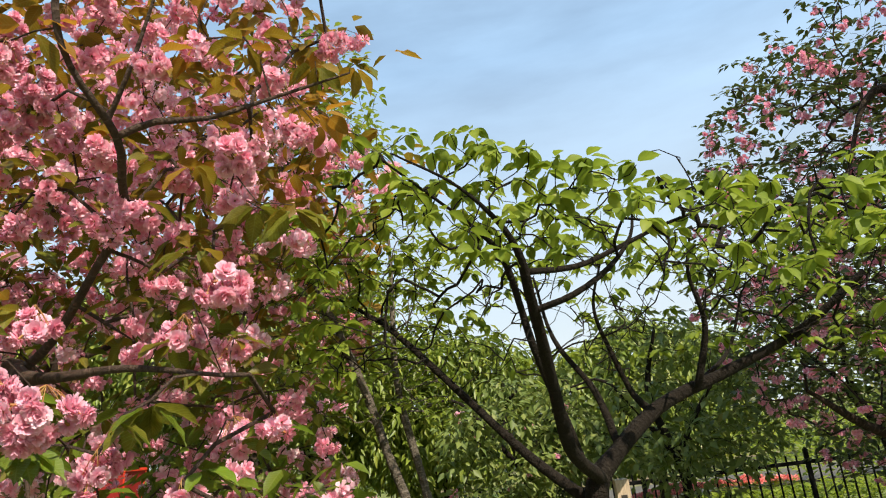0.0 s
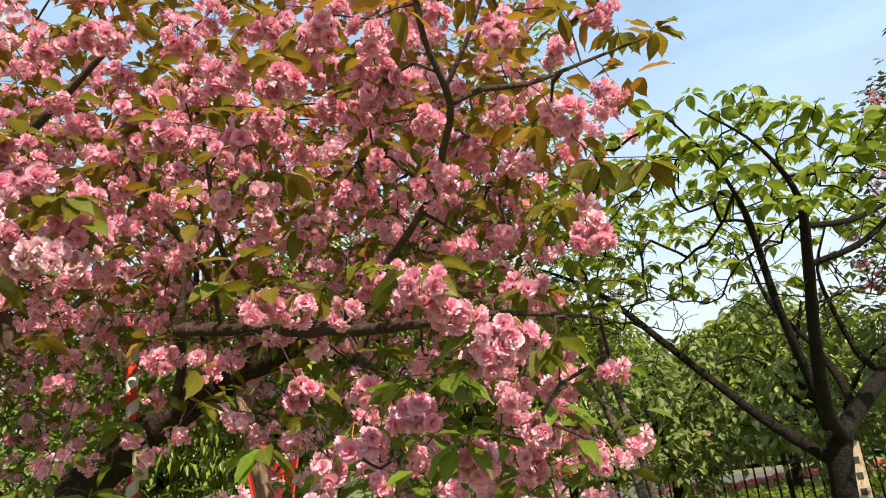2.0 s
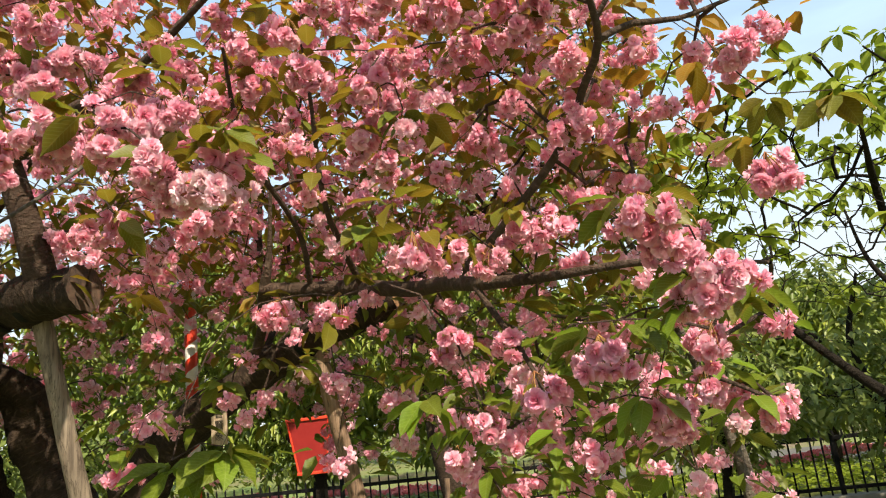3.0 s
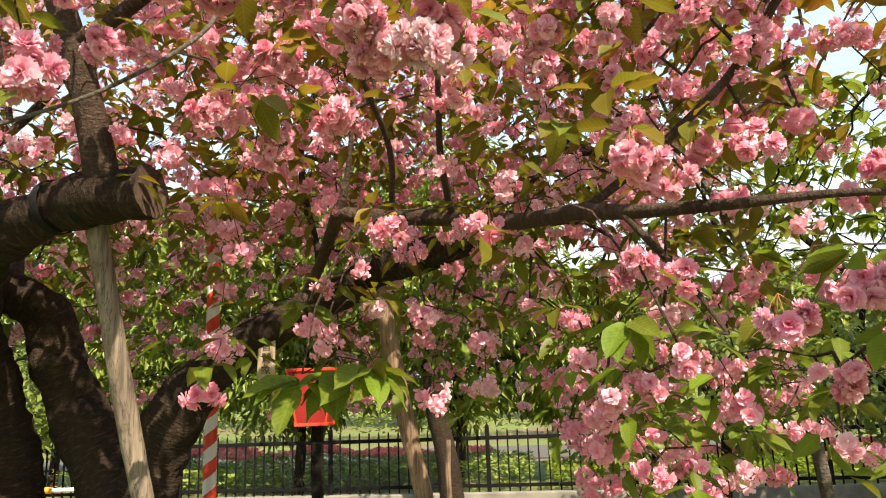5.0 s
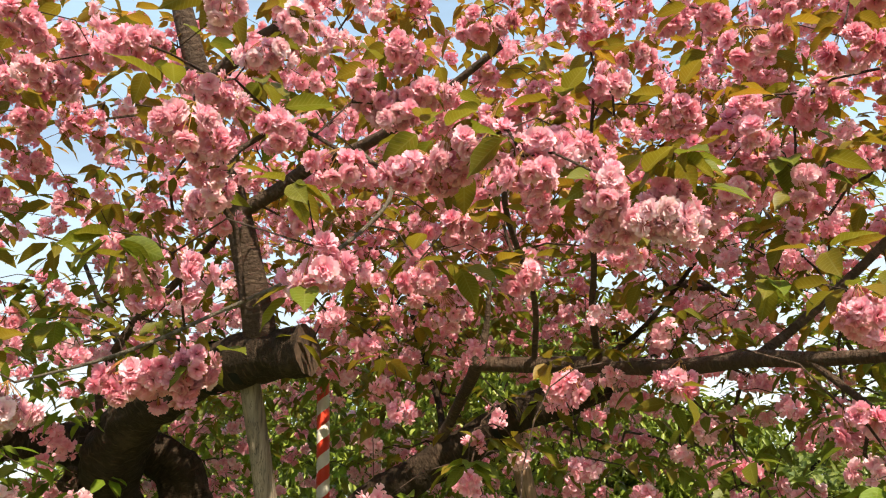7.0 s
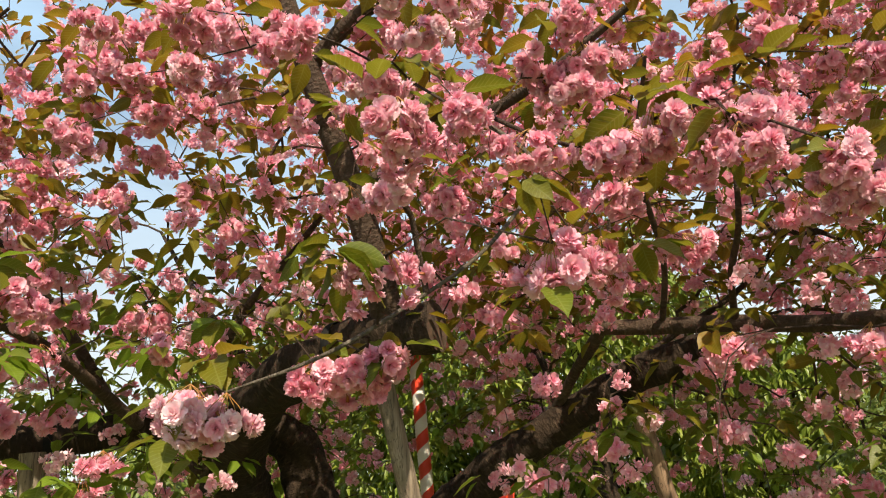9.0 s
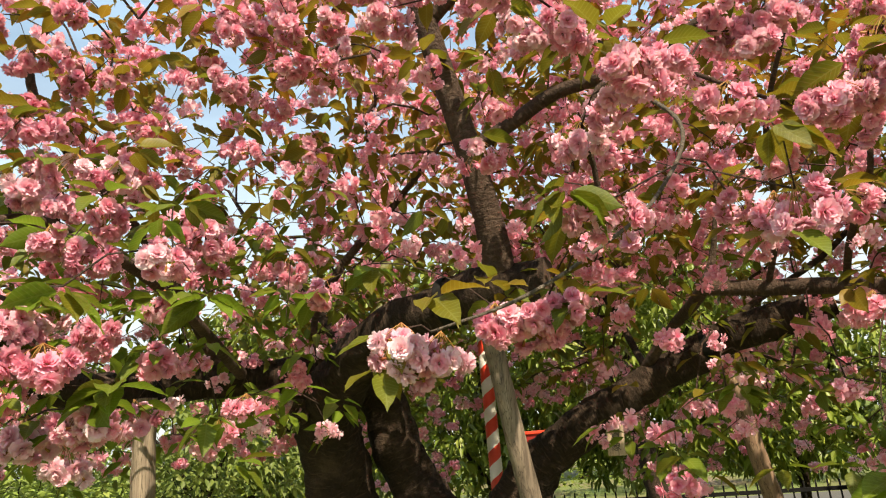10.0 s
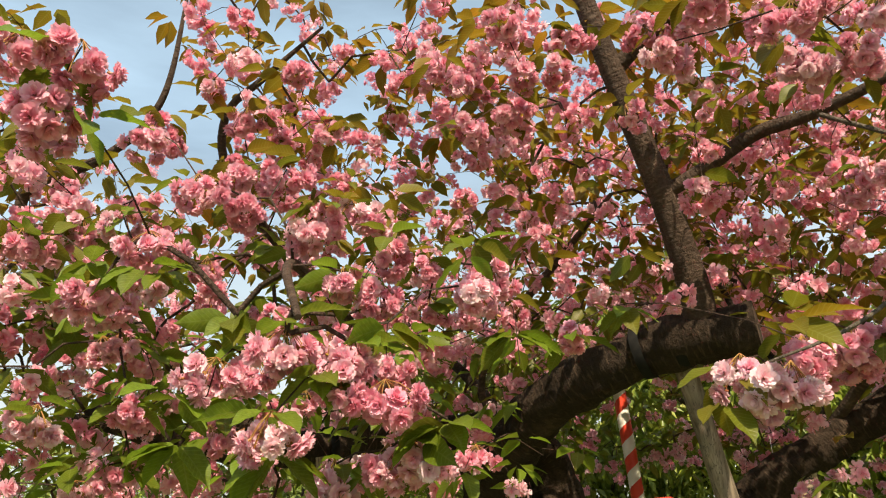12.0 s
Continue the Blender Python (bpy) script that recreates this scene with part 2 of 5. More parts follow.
ORANGE = plain_mat("orange_plastic", (0.75, 0.28, 0.03), (0.8, 0.34, 0.05), 8, 0.4)
ASPHALT = plain_mat("asphalt", (0.065, 0.06, 0.05), (0.11, 0.1, 0.085), 30, 0.9, bump=0.5)

m_, n_, l_, b_ = node_mat("ground_cover")
GROUND = m_
_a = noise_tex(n_, l_, 0.35, 5.0)
_c = noise_tex(n_, l_, 14.0, 8.0, rough=0.7)
_ra = ramp(n_, [(0.38, (0.16, 0.11, 0.075)), (0.5, (0.13, 0.15, 0.04)), (0.68, (0.11, 0.18, 0.04))])
l_.new(mix_rgb(n_, l_, _a.outputs["Fac"], _c.outputs["Fac"], 0.35), _ra.inputs["Fac"])
l_.new(_ra.outputs["Color"], b_.inputs["Base Color"])
b_.inputs["Roughness"].default_value = 0.95
add_bump(n_, l_, b_, _c.outputs["Fac"], 0.9, 0.03)

# ---- mesh tools ----
rng = np.random.default_rng(7)


class Soup:
    """Gathers faces of many small pieces into one mesh."""

    def __init__(self):
        self.v, self.f, self.m, self.tone, self.hue, self.uv, self.count = [], [], [], [], [], [], 0

    def add(self, verts, faces, slot=0, tone=None, hue=None, uv=None):
        verts, faces = np.asarray(verts, float), np.asarray(faces, int)
        k = len(verts)
        self.v.append(verts)
        self.f.append(faces + self.count)
        self.m.append(np.full(len(faces), slot))
        self.tone.append(np.zeros(k) if tone is None else np.asarray(tone, float))
        self.hue.append(np.full(k, 0.5) if hue is None else np.broadcast_to(np.asarray(hue, float), (k,)))
        self.uv.append(np.zeros((k, 2)) if uv is None else np.asarray(uv, float))
        self.count += k

    def scatter(self, template, pos, rot, size, slot=0, hue=None):
        """Copies of a template (verts, list of face arrays, tone) at pos, turned by rot, scaled by size."""
        tv, tf, tt = template
        n, k = len(pos), len(tv)
        if n == 0:
            return
        out = np.einsum("nij,kj->nki", rot, tv) * np.asarray(size)[:, None, None] + np.asarray(pos)[:, None, :]
        h = np.repeat(np.full(n, 0.5) if hue is None else hue, k)
        base = self.count
        for i, faces in enumerate(tf):
            f = (np.asarray(faces)[None] + (np.arange(n) * k)[:, None, None]).reshape(-1, np.asarray(faces).shape[1])
            if i == 0:
                self.add(out.reshape(-1, 3), f, slot, np.tile(tt, n), h, np.tile(tv[:, :2], (n, 1)))
            else:
                self.f.append(f + base)
                self.m.append(np.full(len(f), slot))

    def mesh(self, name, materials, smooth=True):
        me = bpy.data.meshes.new(name)
        v = np.concatenate(self.v)
        me.vertices.add(len(v))
        me.vertices.foreach_set("co", v.astype(np.float32).ravel())
        loops = np.concatenate([f.ravel() for f in self.f])
        sizes = np.concatenate([np.full(len(f), f.shape[1]) for f in self.f])
        starts = np.concatenate([[0], np.cumsum(sizes)[:-1]])
        me.loops.add(len(loops))
        me.loops.foreach_set("vertex_index", loops.astype(np.int32))
        me.polygons.add(len(sizes))
        me.polygons.foreach_set("loop_start", starts.astype(np.int32))
        me.polygons.foreach_set("material_index", np.concatenate(self.m).astype(np.int32))
        me.polygons.foreach_set("use_smooth", np.full(len(sizes), smooth))
        for key, data in (("tone", self.tone), ("hue", self.hue)):
            a = me.attributes.new(key, "FLOAT", "POINT")
            a.data.foreach_set("value", np.concatenate(data).astype(np.float32))
        uv = np.concatenate(self.uv)[loops]
        me.uv_layers.new(name="UVMap").data.foreach_set("uv", uv.astype(np.float32).ravel())
        for mat in materials:
            me.materials.append(mat)
        me.update(calc_edges=True)
        me.validate()
        return me


def smooth_line(pts, step):
    """A rounded line through points, cut at about every step metres. Points may carry a radius as fourth number."""
    p = np.asarray(pts, float)
    if len(p) < 3:
        n = max(2, int(np.linalg.norm(p[-1, :3] - p[0, :3]) / step) + 1)
        return p[0] + (p[-1] - p[0]) * np.linspace(0, 1, n)[:, None]
    q = np.vstack([2 * p[0] - p[1], p, 2 * p[-1] - p[-2]])
    out = []
    for i in range(1, len(q) - 2):
        a, b, c, d = q[i - 1], q[i], q[i + 1], q[i + 2]
        n = max(1, int(np.linalg.norm(c[:3] - b[:3]) / step))
        for s in np.arange(n) / n:
            out.append(0.5 * (2 * b + (c - a) * s + (2 * a - 5 * b + 4 * c - d) * s * s + (3 * b - a - 3 * c + d) * s ** 3))
    out.append(p[-1])
    return np.array(out)


def tube(soup, line, radii, sides, slot=0, rough=0.0, cap=True, cap_slot=None):
    """A round stem along a line, its skin uneven by rough (a part of the radius)."""
    line, radii = np.asarray(line, float), np.asarray(radii, float)
    n = len(line)
    d = np.gradient(line, axis=0)
    d /= np.linalg.norm(d, axis=1)[:, None] + 1e-9
    ref = np.array([0.0, 0.0, 1.0]) if abs(d[0, 2]) < 0.9 else np.array([1.0, 0.0, 0.0])
    u = np.zeros_like(d)
    for i in range(n):
        ref = ref - d[i] * (ref @ d[i])
        ref /= np.linalg.norm(ref) + 1e-9
        u[i] = ref
    w = np.cross(d, u)
    ang = np.arange(sides) * 2 * math.pi / sides
    ring = (np.cos(ang)[None, :, None] * u[:, None] + np.sin(ang)[None, :, None] * w[:, None])
    r = np.repeat(radii[:, None], sides, 1)
    if rough:
        for i in range(n):
            for j in range(sides):
                q = Vector(line[i] + ring[i, j] * radii[i])
                r[i, j] *= 1 + rough * (noise.noise(q * 4.0) * 0.9 + noise.noise(q * 13.0) * 0.55 + noise.noise(Vector((q.x, q.y, q.z * 1.6)) * 27.0) * 0.45)
    v = (line[:, None] + ring * r[..., None]).reshape(-1, 3)
    i, j = np.meshgrid(np.arange(n - 1), np.arange(sides), indexing="ij")
    k = (j + 1) % sides
    f = np.stack([i * sides + j, i * sides + k, (i + 1) * sides + k, (i + 1) * sides + j], -1).reshape(-1, 4)
    along = np.concatenate([[0], np.cumsum(np.linalg.norm(np.diff(line, axis=0), axis=1))])
    uv = np.stack([np.tile(np.abs(ang / math.pi - 1), n) * np.repeat(radii, sides) * 6, np.repeat(along, sides)], 1)
    soup.add(v, f, slot, uv=uv)
    if cap:
        for end, at in ((0, 0), (n - 1, (n - 1) * sides)):
            c = v[at:at + sides]
            mid = c.mean(0) + d[end] * (radii[end] * (0.06 if end else -0.06))
            t = np.array([[a, (a + 1) % sides, sides] for a in range(sides)])
            if end == 0:
                t = t[:, ::-1]
            soup.add(np.vstack([c, mid]), t, slot if cap_slot is None else cap_slot)


def link(name, mesh, parent=None, label="", category="", group="", kind=""):
    ob = new(name, mesh)
    if parent is not None:
        ob.parent = parent
    return tagged(ob, label, category, group, kind)


def part(name, bm, material, parent, label=""):
    me = bpy.data.meshes.new(name)
    bm.to_mesh(me)
    bm.free()
    me.materials.append(material)
    return link(name, me, parent, label)


def box(bm, size, at, bevel=0.0, turn=None):
    m = Matrix.Translation(at) @ (turn or Matrix.Identity(4)) @ Matrix.Diagonal((*size, 1))
    r = bmesh.ops.create_cube(bm, size=1, matrix=m)
    if bevel:
        es = list({e for v in r["verts"] for e in v.link_edges})
        bmesh.ops.bevel(bm, geom=es, offset=bevel, segments=2, affect="EDGES", profile=0.6)
    return bm


def thing(name, at, label, category, group=""):
    ob = new(name)
    ob.location = at
    return tagged(ob, label, category, group)


def turns(axis, spin):
    """Rotations that take +z to the axes and spin about them."""
    z = axis / (np.linalg.norm(axis, axis=1)[:, None] + 1e-9)
    ref = np.where(np.abs(z[:, 2:3]) < 0.9, np.array([[0, 0, 1.0]]), np.array([[1.0, 0, 0]]))
    x = np.cross(ref, z)
    x /= np.linalg.norm(x, axis=1)[:, None] + 1e-9
    y = np.cross(z, x)
    c, s = np.cos(spin)[:, None], np.sin(spin)[:, None]
    return np.stack([x * c + y * s, -x * s + y * c, z], 2)


def leaf_turns(along, up):
    """Rotations that take +x to the way of the leaf and +z near its upper side."""
    x = along / (np.linalg.norm(along, axis=1)[:, None] + 1e-9)
    z = up - x * np.sum(up * x, 1)[:, None]
    z /= np.linalg.norm(z, axis=1)[:, None] + 1e-9
    return np.stack([x, np.cross(z, x), z], 2)


# ---- templates: petals, flowers, leaves ----


def flower_template(whorls, fine):
    """A double flower, 1 across, facing +z: whorls of (petals, tilt from the axis, length)."""
    v, quad, tone = [], [], []
    r = random.Random(3)
    for wi, (count, tilt, length) in enumerate(whorls):
        for k in range(count):
            a = 2 * math.pi * (k + 0.5 * (wi % 2)) / count + r.uniform(-0.25, 0.25)
            tl = radians(tilt + r.uniform(-17, 17))
            ln = length * r.uniform(0.82, 1.1)
            wd = ln * (r.uniform(0.22, 0.32) if fine else r.uniform(0.27, 0.36))
            ct, st = math.cos(tl), math.sin(tl)
            curl = r.uniform(-0.1, 0.28)

            def spot(s, side, lift=0.0):
                rad, h = s * ln * st + 0.02, s * ln * ct + curl * s * s * ln * st + lift
                x, y = rad, side * wd
                return (x * math.cos(a) - y * math.sin(a), x * math.sin(a) + y * math.cos(a), h)
            b = len(v)
            deep = 1.0 - wi / (len(whorls) + 0.5)
            if fine:
                v += [spot(0.12, 0), spot(0.66, -1.0, r.uniform(-0.03, 0.06)), spot(0.96, -0.62, r.uniform(-0.08, 0.08)),
                      spot(0.93, r.uniform(-0.1, 0.1), r.uniform(-0.05, 0.05)), spot(0.96, 0.62, r.uniform(-0.08, 0.08)), spot(0.66, 1.0, r.uniform(-0.03, 0.06))]
                quad += [(b, b + 1, b + 2, b + 3), (b, b + 3, b + 4, b + 5)]
                edge = r.uniform(-0.1, 0.1)
                tone += [0.0, 0.35 * deep + 0.15, 0.3 + 0.7 * deep + edge, 0.25 + 0.65 * deep, 0.3 + 0.7 * deep + edge, 0.35 * deep + 0.15]
            else:
                v += [spot(0, 0), spot(0.8, -1.15, 0.03), spot(1.0, r.uniform(-0.5, 0.5), r.uniform(-0.06, 0.06)), spot(0.8, 1.15, 0.03)]
                quad += [(b, b + 1, b + 2, b + 3)]
                tone += [0.05, 0.2 + 0.6 * deep, 0.25 + 0.75 * deep, 0.2 + 0.6 * deep]
    v = np.array(v)
    v[:, 2] -= 0.12
    return v, [np.array(quad)], np.array(tone)


FLOWER_FINE = flower_template([(12, 104, 0.46), (14, 84, 0.5), (14, 64, 0.5), (12, 44, 0.47), (8, 22, 0.43)], True)
FLOWER_MID = flower_template([(9, 100, 0.47), (9, 78, 0.5), (8, 52, 0.49), (5, 24, 0.44)], True)
FLOWER_FAR = flower_template([(8, 96, 0.48), (7, 70, 0.52), (6, 44, 0.49), (3, 16, 0.42)], False)
FLOWER_TINY = flower_template([(6, 94, 0.5), (5, 64, 0.54), (3, 30, 0.48)], False)


def leaf_template(fine, droop=0.18, width=0.24):
    """A pointed leaf, 1 long along +x, upper side +z, folded at the midrib and bent down towards its tip."""
    half = {0.0: 0.02, 0.07: 0.34, 0.17: 0.72, 0.3: 0.96, 0.44: 1.0, 0.57: 0.93, 0.69: 0.74, 0.8: 0.5, 0.89: 0.2, 1.0: 0.0}
    if not fine:
        half = {0.0: 0.05, 0.3: 0.95, 0.65: 0.75, 1.0: 0.0}
    rows = list(half)
    v, quad, tone = [], [], []
    for i, s in enumerate(rows):
        w = half[s] * width
        z = -droop * s * s
        wav = 0.022 * math.sin(i * 1.9) if fine else 0.0
        v += [(s, -w, z + w * 0.35 + wav), (s, 0, z), (s, w, z + w * 0.35 - wav)]
        tone += [1.0, 0.0, 1.0]
        if i:
            a = 3 * i
            quad += [(a - 3, a, a + 1, a - 2), (a - 2, a + 1, a + 2, a - 1)]
    v = np.array(v)
    return v, [np.array(quad)], np.array(tone)


LEAF_FINE = leaf_template(True)
LEAF_PLAIN = leaf_template(False)


def leaf_far(width, droop=0.15):
    """A folded leaf of two faces for masses of leaves far off."""
    v = np.array([(0, 0, 0), (0.42, -width, 0.06), (1, 0, -droop), (0.42, width, 0.06)])
    return v, [np.array([(0, 1, 2), (0, 2, 3)])], np.array([0.0, 1.0, 0.5, 1.0])


LEAF_FAR = leaf_far(0.26)
LEAF_FAR_LONG = leaf_far(0.19, 0.34)


# ---- growing twigs ----


class Growth:
    """Limbs given by hand, and twigs that reach from them to the places where flowers and leaves sit."""

    def __init__(self, seed):
        self.rng = np.random.default_rng(seed)
        self.pos, self.parent, self.limb_radius = [], [], []
        self.twigs = []

    def limb(self, pts, step=0.06):
        """pts: (x, y, z, radius). Returns the rounded line."""
        line = smooth_line(pts, step)
        first = len(self.pos)
        for i, p in enumerate(line):
            self.pos.append(p[:3])
            self.parent.append(first + i - 1 if i else -1)
            self.limb_radius.append(p[3])
        return line

    def reach(self, targets, lift=0.12, step=0.11, least=0.0):
        """Twigs to all targets, nearest first. least: keep clear of limbs thicker than this."""
        targets = np.asarray(targets)
        pos = np.array(self.pos)
        near = np.array([np.min(np.sum((pos - t) ** 2, 1)) for t in targets])
        store = np.zeros((len(pos) + len(targets) * 40, 3))
        store[:len(pos)] = pos
        total = len(pos)
        usable = np.zeros(len(store), bool)
        usable[:total] = np.array(self.limb_radius) > least
        for ti in np.argsort(near):
            t = targets[ti]
            d = np.sum((store[:total] - t) ** 2, 1)
            rise = np.maximum(0, store[:total, 2] - t[2])
            d = d + 0.25 * rise ** 2 + np.where(usable[:total], 0, 1e6)
            s = int(np.argmin(d))
            a = store[s]
            gap = np.linalg.norm(t - a)
            if gap < 0.03:
                continue
            n = min(30, max(2, int(gap / step)))
            bend = self.rng.normal(0, 0.07, 3) * gap + np.array([0, 0, lift * gap])
            u = np.linspace(0, 1, n + 1)[1:, None]
            line = a + (t - a) * u + bend * (4 * u * (1 - u)) + self.rng.normal(0, 0.008, (n, 3)) * (1 - u)
            line[-1] = t
            ids = [s]
            for p in line:
                store[total] = p
                usable[total] = True
                self.parent.append(ids[-1])
                self.limb_radius.append(0.0)
                ids.append(total)
                total += 1
            self.twigs.append(ids)
        self.pos = list(store[:total])

    def draw(self, soup, base=0.0017, power=0.42, sides=5, slot=0):
        count = np.zeros(len(self.pos))
        for ids in self.twigs:
            count[ids[-1]] += 1
        for i in range(len(self.pos) - 1, -1, -1):
            if self.parent[i] >= 0:
                count[self.parent[i]] += count[i]
        pos = np.array(self.pos)
        for ids in self.twigs:
            line = pos[ids]
            r = base * np.maximum(1, count[ids[1:]]) ** power
            r = np.concatenate([[r[0] * 1.1], r])
            tube(soup, line, r, sides if r[0] > 0.005 else 3, slot, cap=False)


def spread(n, inside, lo, hi, gap, seed):
    """Random places inside a shape, no two nearer than gap."""
    r = np.random.default_rng(seed)
    cell, out = {}, []
    tries = 0
    while len(out) < n and tries < n * 60:
        tries += 1
        p = r.uniform(lo, hi)
        if not inside(*p):
            continue
        k = tuple((p // gap).astype(int))
        if any(np.sum((q - p) ** 2) < gap * gap for i in (-1, 0, 1) for j in (-1, 0, 1) for m in (-1, 0, 1)
               for q in cell.get((k[0] + i, k[1] + j, k[2] + m), ())):
            continue
        cell.setdefault(k, []).append(p)
        out.append(p)
    return np.array(out)


def gnarl(x, y, z, scale=1.0):
    return noise.noise(Vector((x, y, z)) * scale)


# ---- flowers in clusters ----


def bunch(r, count):
    """Places and ways of the flowers of one hanging cluster, its stalk at the origin."""
    at, way = [], []
    turn, long = r.uniform(0, 6.28), 1 + 0.085 * max(0, count - 6)
    c, s = math.cos(turn), math.sin(turn)
    for k in range(count):
        h = 1 - 2 * (k + 0.5) / count
        a = k * 2.39996 + r.uniform(-0.5, 0.5)
        flat = math.sqrt(max(0, 1 - h * h))
        d = np.array([flat * math.cos(a), flat * math.sin(a), h * 0.75 - 0.1]) + np.array([r.gauss(0, 0.12) for _ in range(3)])
        q = d * np.array([0.045 * long, 0.04, 0.031]) * r.uniform(0.8, 1.12)
        at.append(np.array([q[0] * c - q[1] * s, q[0] * s + q[1] * c, q[2] - 0.052 + 0.012 * r.gauss(0, 1)]))
        d = np.array([d[0] * c - d[1] * s, d[0] * s + d[1] * c, d[2]])
        way.append(d / np.linalg.norm(d) + np.array([0, 0, -0.15]))
    return np.array(at), np.array(way)


def cluster_mesh(seed, count, template):
    r = random.Random(seed)
    at, way = bunch(r, count)
    s = Soup()
    size = np.array([r.uniform(0.044, 0.054) for _ in at])
    s.scatter(template, at, turns(way, np.array([r.uniform(0, 6.28) for _ in at])), size, 0,
              np.clip(np.array([r.gauss(0.45, 0.22) for _ in at]), 0, 1))
    for p, w in zip(at, way):
        foot = p - w * 0.012
        tube(s, smooth_line([(0, 0, 0.004), tuple(foot * 0.5 + np.array([0, 0, 0.008])), tuple(foot)], 0.02), [0.0011] * len(smooth_line([(0, 0, 0.004), tuple(foot * 0.5 + np.array([0, 0, 0.008])), tuple(foot)], 0.02)), 3, 1, cap=False)
        tube(s, [foot - w * 0.006, foot + w * 0.008], [0.0022, 0.0042], 5, 1, cap=False)
    return s.mesh("blossom", [PETAL, STALK])


def stalks_of(at, way):
    """The stalks and calyxes alone of a cluster whose flowers are parts of their own."""
    s = Soup()
    for p, w in zip(at, way):
        foot = p - w * 0.012
        line = smooth_line([(0, 0, 0.004), tuple(foot * 0.5 + np.array([0, 0, 0.008])), tuple(foot)], 0.02)
        tube(s, line, [0.0011] * len(line), 3, 0, cap=False)
        tube(s, [foot - w * 0.006, foot + w * 0.008], [0.0022, 0.0042], 5, 0, cap=False)
    return s.mesh("blossom", [STALK])


def flower_mesh(hue, seed):
    s = Soup()
    s.scatter(FLOWER_FINE, np.zeros((1, 3)), turns(np.array([[0, 0, 1.0]]), np.array([seed * 1.0])), np.ones(1), 0, np.array([hue]))
    return s.mesh("flower", [PETAL])


FLOWERS = [flower_mesh(h, i) for i, h in enumerate((0.12, 0.3, 0.45, 0.62, 0.85, 1.2))]
CLUSTERS = [cluster_mesh(20 + i, c, FLOWER_FINE) for i, c in enumerate((7, 9, 10, 12, 14, 16, 9, 8, 13, 11))]
CLUSTERS_MID = [cluster_mesh(40 + i, c, FLOWER_MID) for i, c in enumerate((7, 9, 10, 12, 14, 16, 9, 8, 13, 11))]


def one_leaf_mesh(name, template, mat, hue):
    s = Soup()
    s.scatter(template, np.zeros((1, 3)), np.eye(3)[None], np.ones(1), 0, np.array([hue]))
    return s.mesh(name, [mat])


def place(ob, at, rot, size):
    m = np.eye(4)
    m[:3, :3] = rot * size
    m[:3, 3] = at
    ob.matrix_basis = Matrix(m.tolist())


def far_clusters(soup, spots, seed, hue_at, count=(6, 11), size=0.052, template=None):
    r = random.Random(seed)
    at, way, hue = [], [], []
    for p in spots:
        a, w = bunch(r, r.randint(*count))
        base = hue_at(*p) + r.gauss(0.04, 0.24)
        at.append(a + p)
        way.append(w)
        hue.append(np.clip(base + np.array([r.gauss(0, 0.15) for _ in a]), 0, 1))
    at, way, hue = np.concatenate(at), np.concatenate(way), np.concatenate(hue)
    k = np.random.default_rng(seed)
    soup.scatter(template or FLOWER_FAR, at, turns(way, k.uniform(0, 6.28, len(at))), k.uniform(size * 0.86, size * 1.1, len(at)), 0, hue)


def leaves_round(spots, seed, per, droop=(-0.5, 0.35), reach=0.03):
    """Feet, ways and upper sides of leaves that stand round each spot."""
    k = np.random.default_rng(seed)
    n = k.integers(per[0], per[1] + 1, len(spots))
    foot = np.repeat(spots, n, 0)
    a = k.uniform(0, 6.28, len(foot))
    z = k.uniform(*droop, len(foot))
    way = np.stack([np.cos(a), np.sin(a), z], 1)
    foot = foot + way * k.uniform(0.3, 1.3, len(foot))[:, None] * reach + np.array([0, 0, 0.01])
    up = np.tile([0, 0, 1.0], (len(foot), 1)) + k.normal(0, 0.35, (len(foot), 3))
    return foot, way, up, k


# ---- the ground ----
bm = bmesh.new()
bmesh.ops.create_grid(bm, x_segments=90, y_segments=90, size=1)
for v in bm.verts:
    x, y = v.co.x, v.co.y
    v.co.x, v.co.y = 400 * x * abs(x) ** 1.6, 400 * y * abs(y) ** 1.6
    v.co.z = 0.04 * gnarl(v.co.x, v.co.y, 0, 0.5) + min(2.2, max(0, v.co.y - 22) * 0.05)
me = bpy.data.meshes.new("ground")
bm.to_mesh(me)
bm.free()
me.materials.append(GROUND)
link("ground", me, None, "earth and grass ground under the cherry trees", "ground", kind="structure")

FENCE_Y = 10.05
bm = bmesh.new()
box(bm, (34, 0.22, 0.2), (-4, FENCE_Y, 0.06), 0.015)
me = bpy.data.meshes.new("kerb")
bm.to_mesh(me)
bm.free()
me.materials.append(STONE)
link("kerb", me, None, "pale stone kerb under the iron fence", "kerb", kind="structure")
bm = bmesh.new()
box(bm, (90, 3.4, 0.04), (-4, 17.6, 0.04))
me = bpy.data.meshes.new("path")
bm.to_mesh(me)
bm.free()
me.materials.append(ASPHALT)
link("path", me, None, "pale grey asphalt path beyond the fence", "path", kind="structure")

# ---- the iron fence ----
fence = thing("fence", (0, FENCE_Y, 0), "low black iron fence with thin pointed bars on a kerb", "fence")


def bar_mesh(name, width, height, tip):
    b = bmesh.new()
    box(b, (width, width, height), (0, 0, height / 2), width * 0.12)
    bmesh.ops.create_cone(b, cap_ends=True, segments=4, radius1=width * 0.7, radius2=0.002, depth=tip,
                          matrix=Matrix.Translation((0, 0, height + tip / 2)) @ Matrix.Rotation(radians(45), 4, "Z"))
    mesh = bpy.data.meshes.new(name)
    b.to_mesh(mesh)
    b.free()
    mesh.materials.append(IRON)
    return mesh


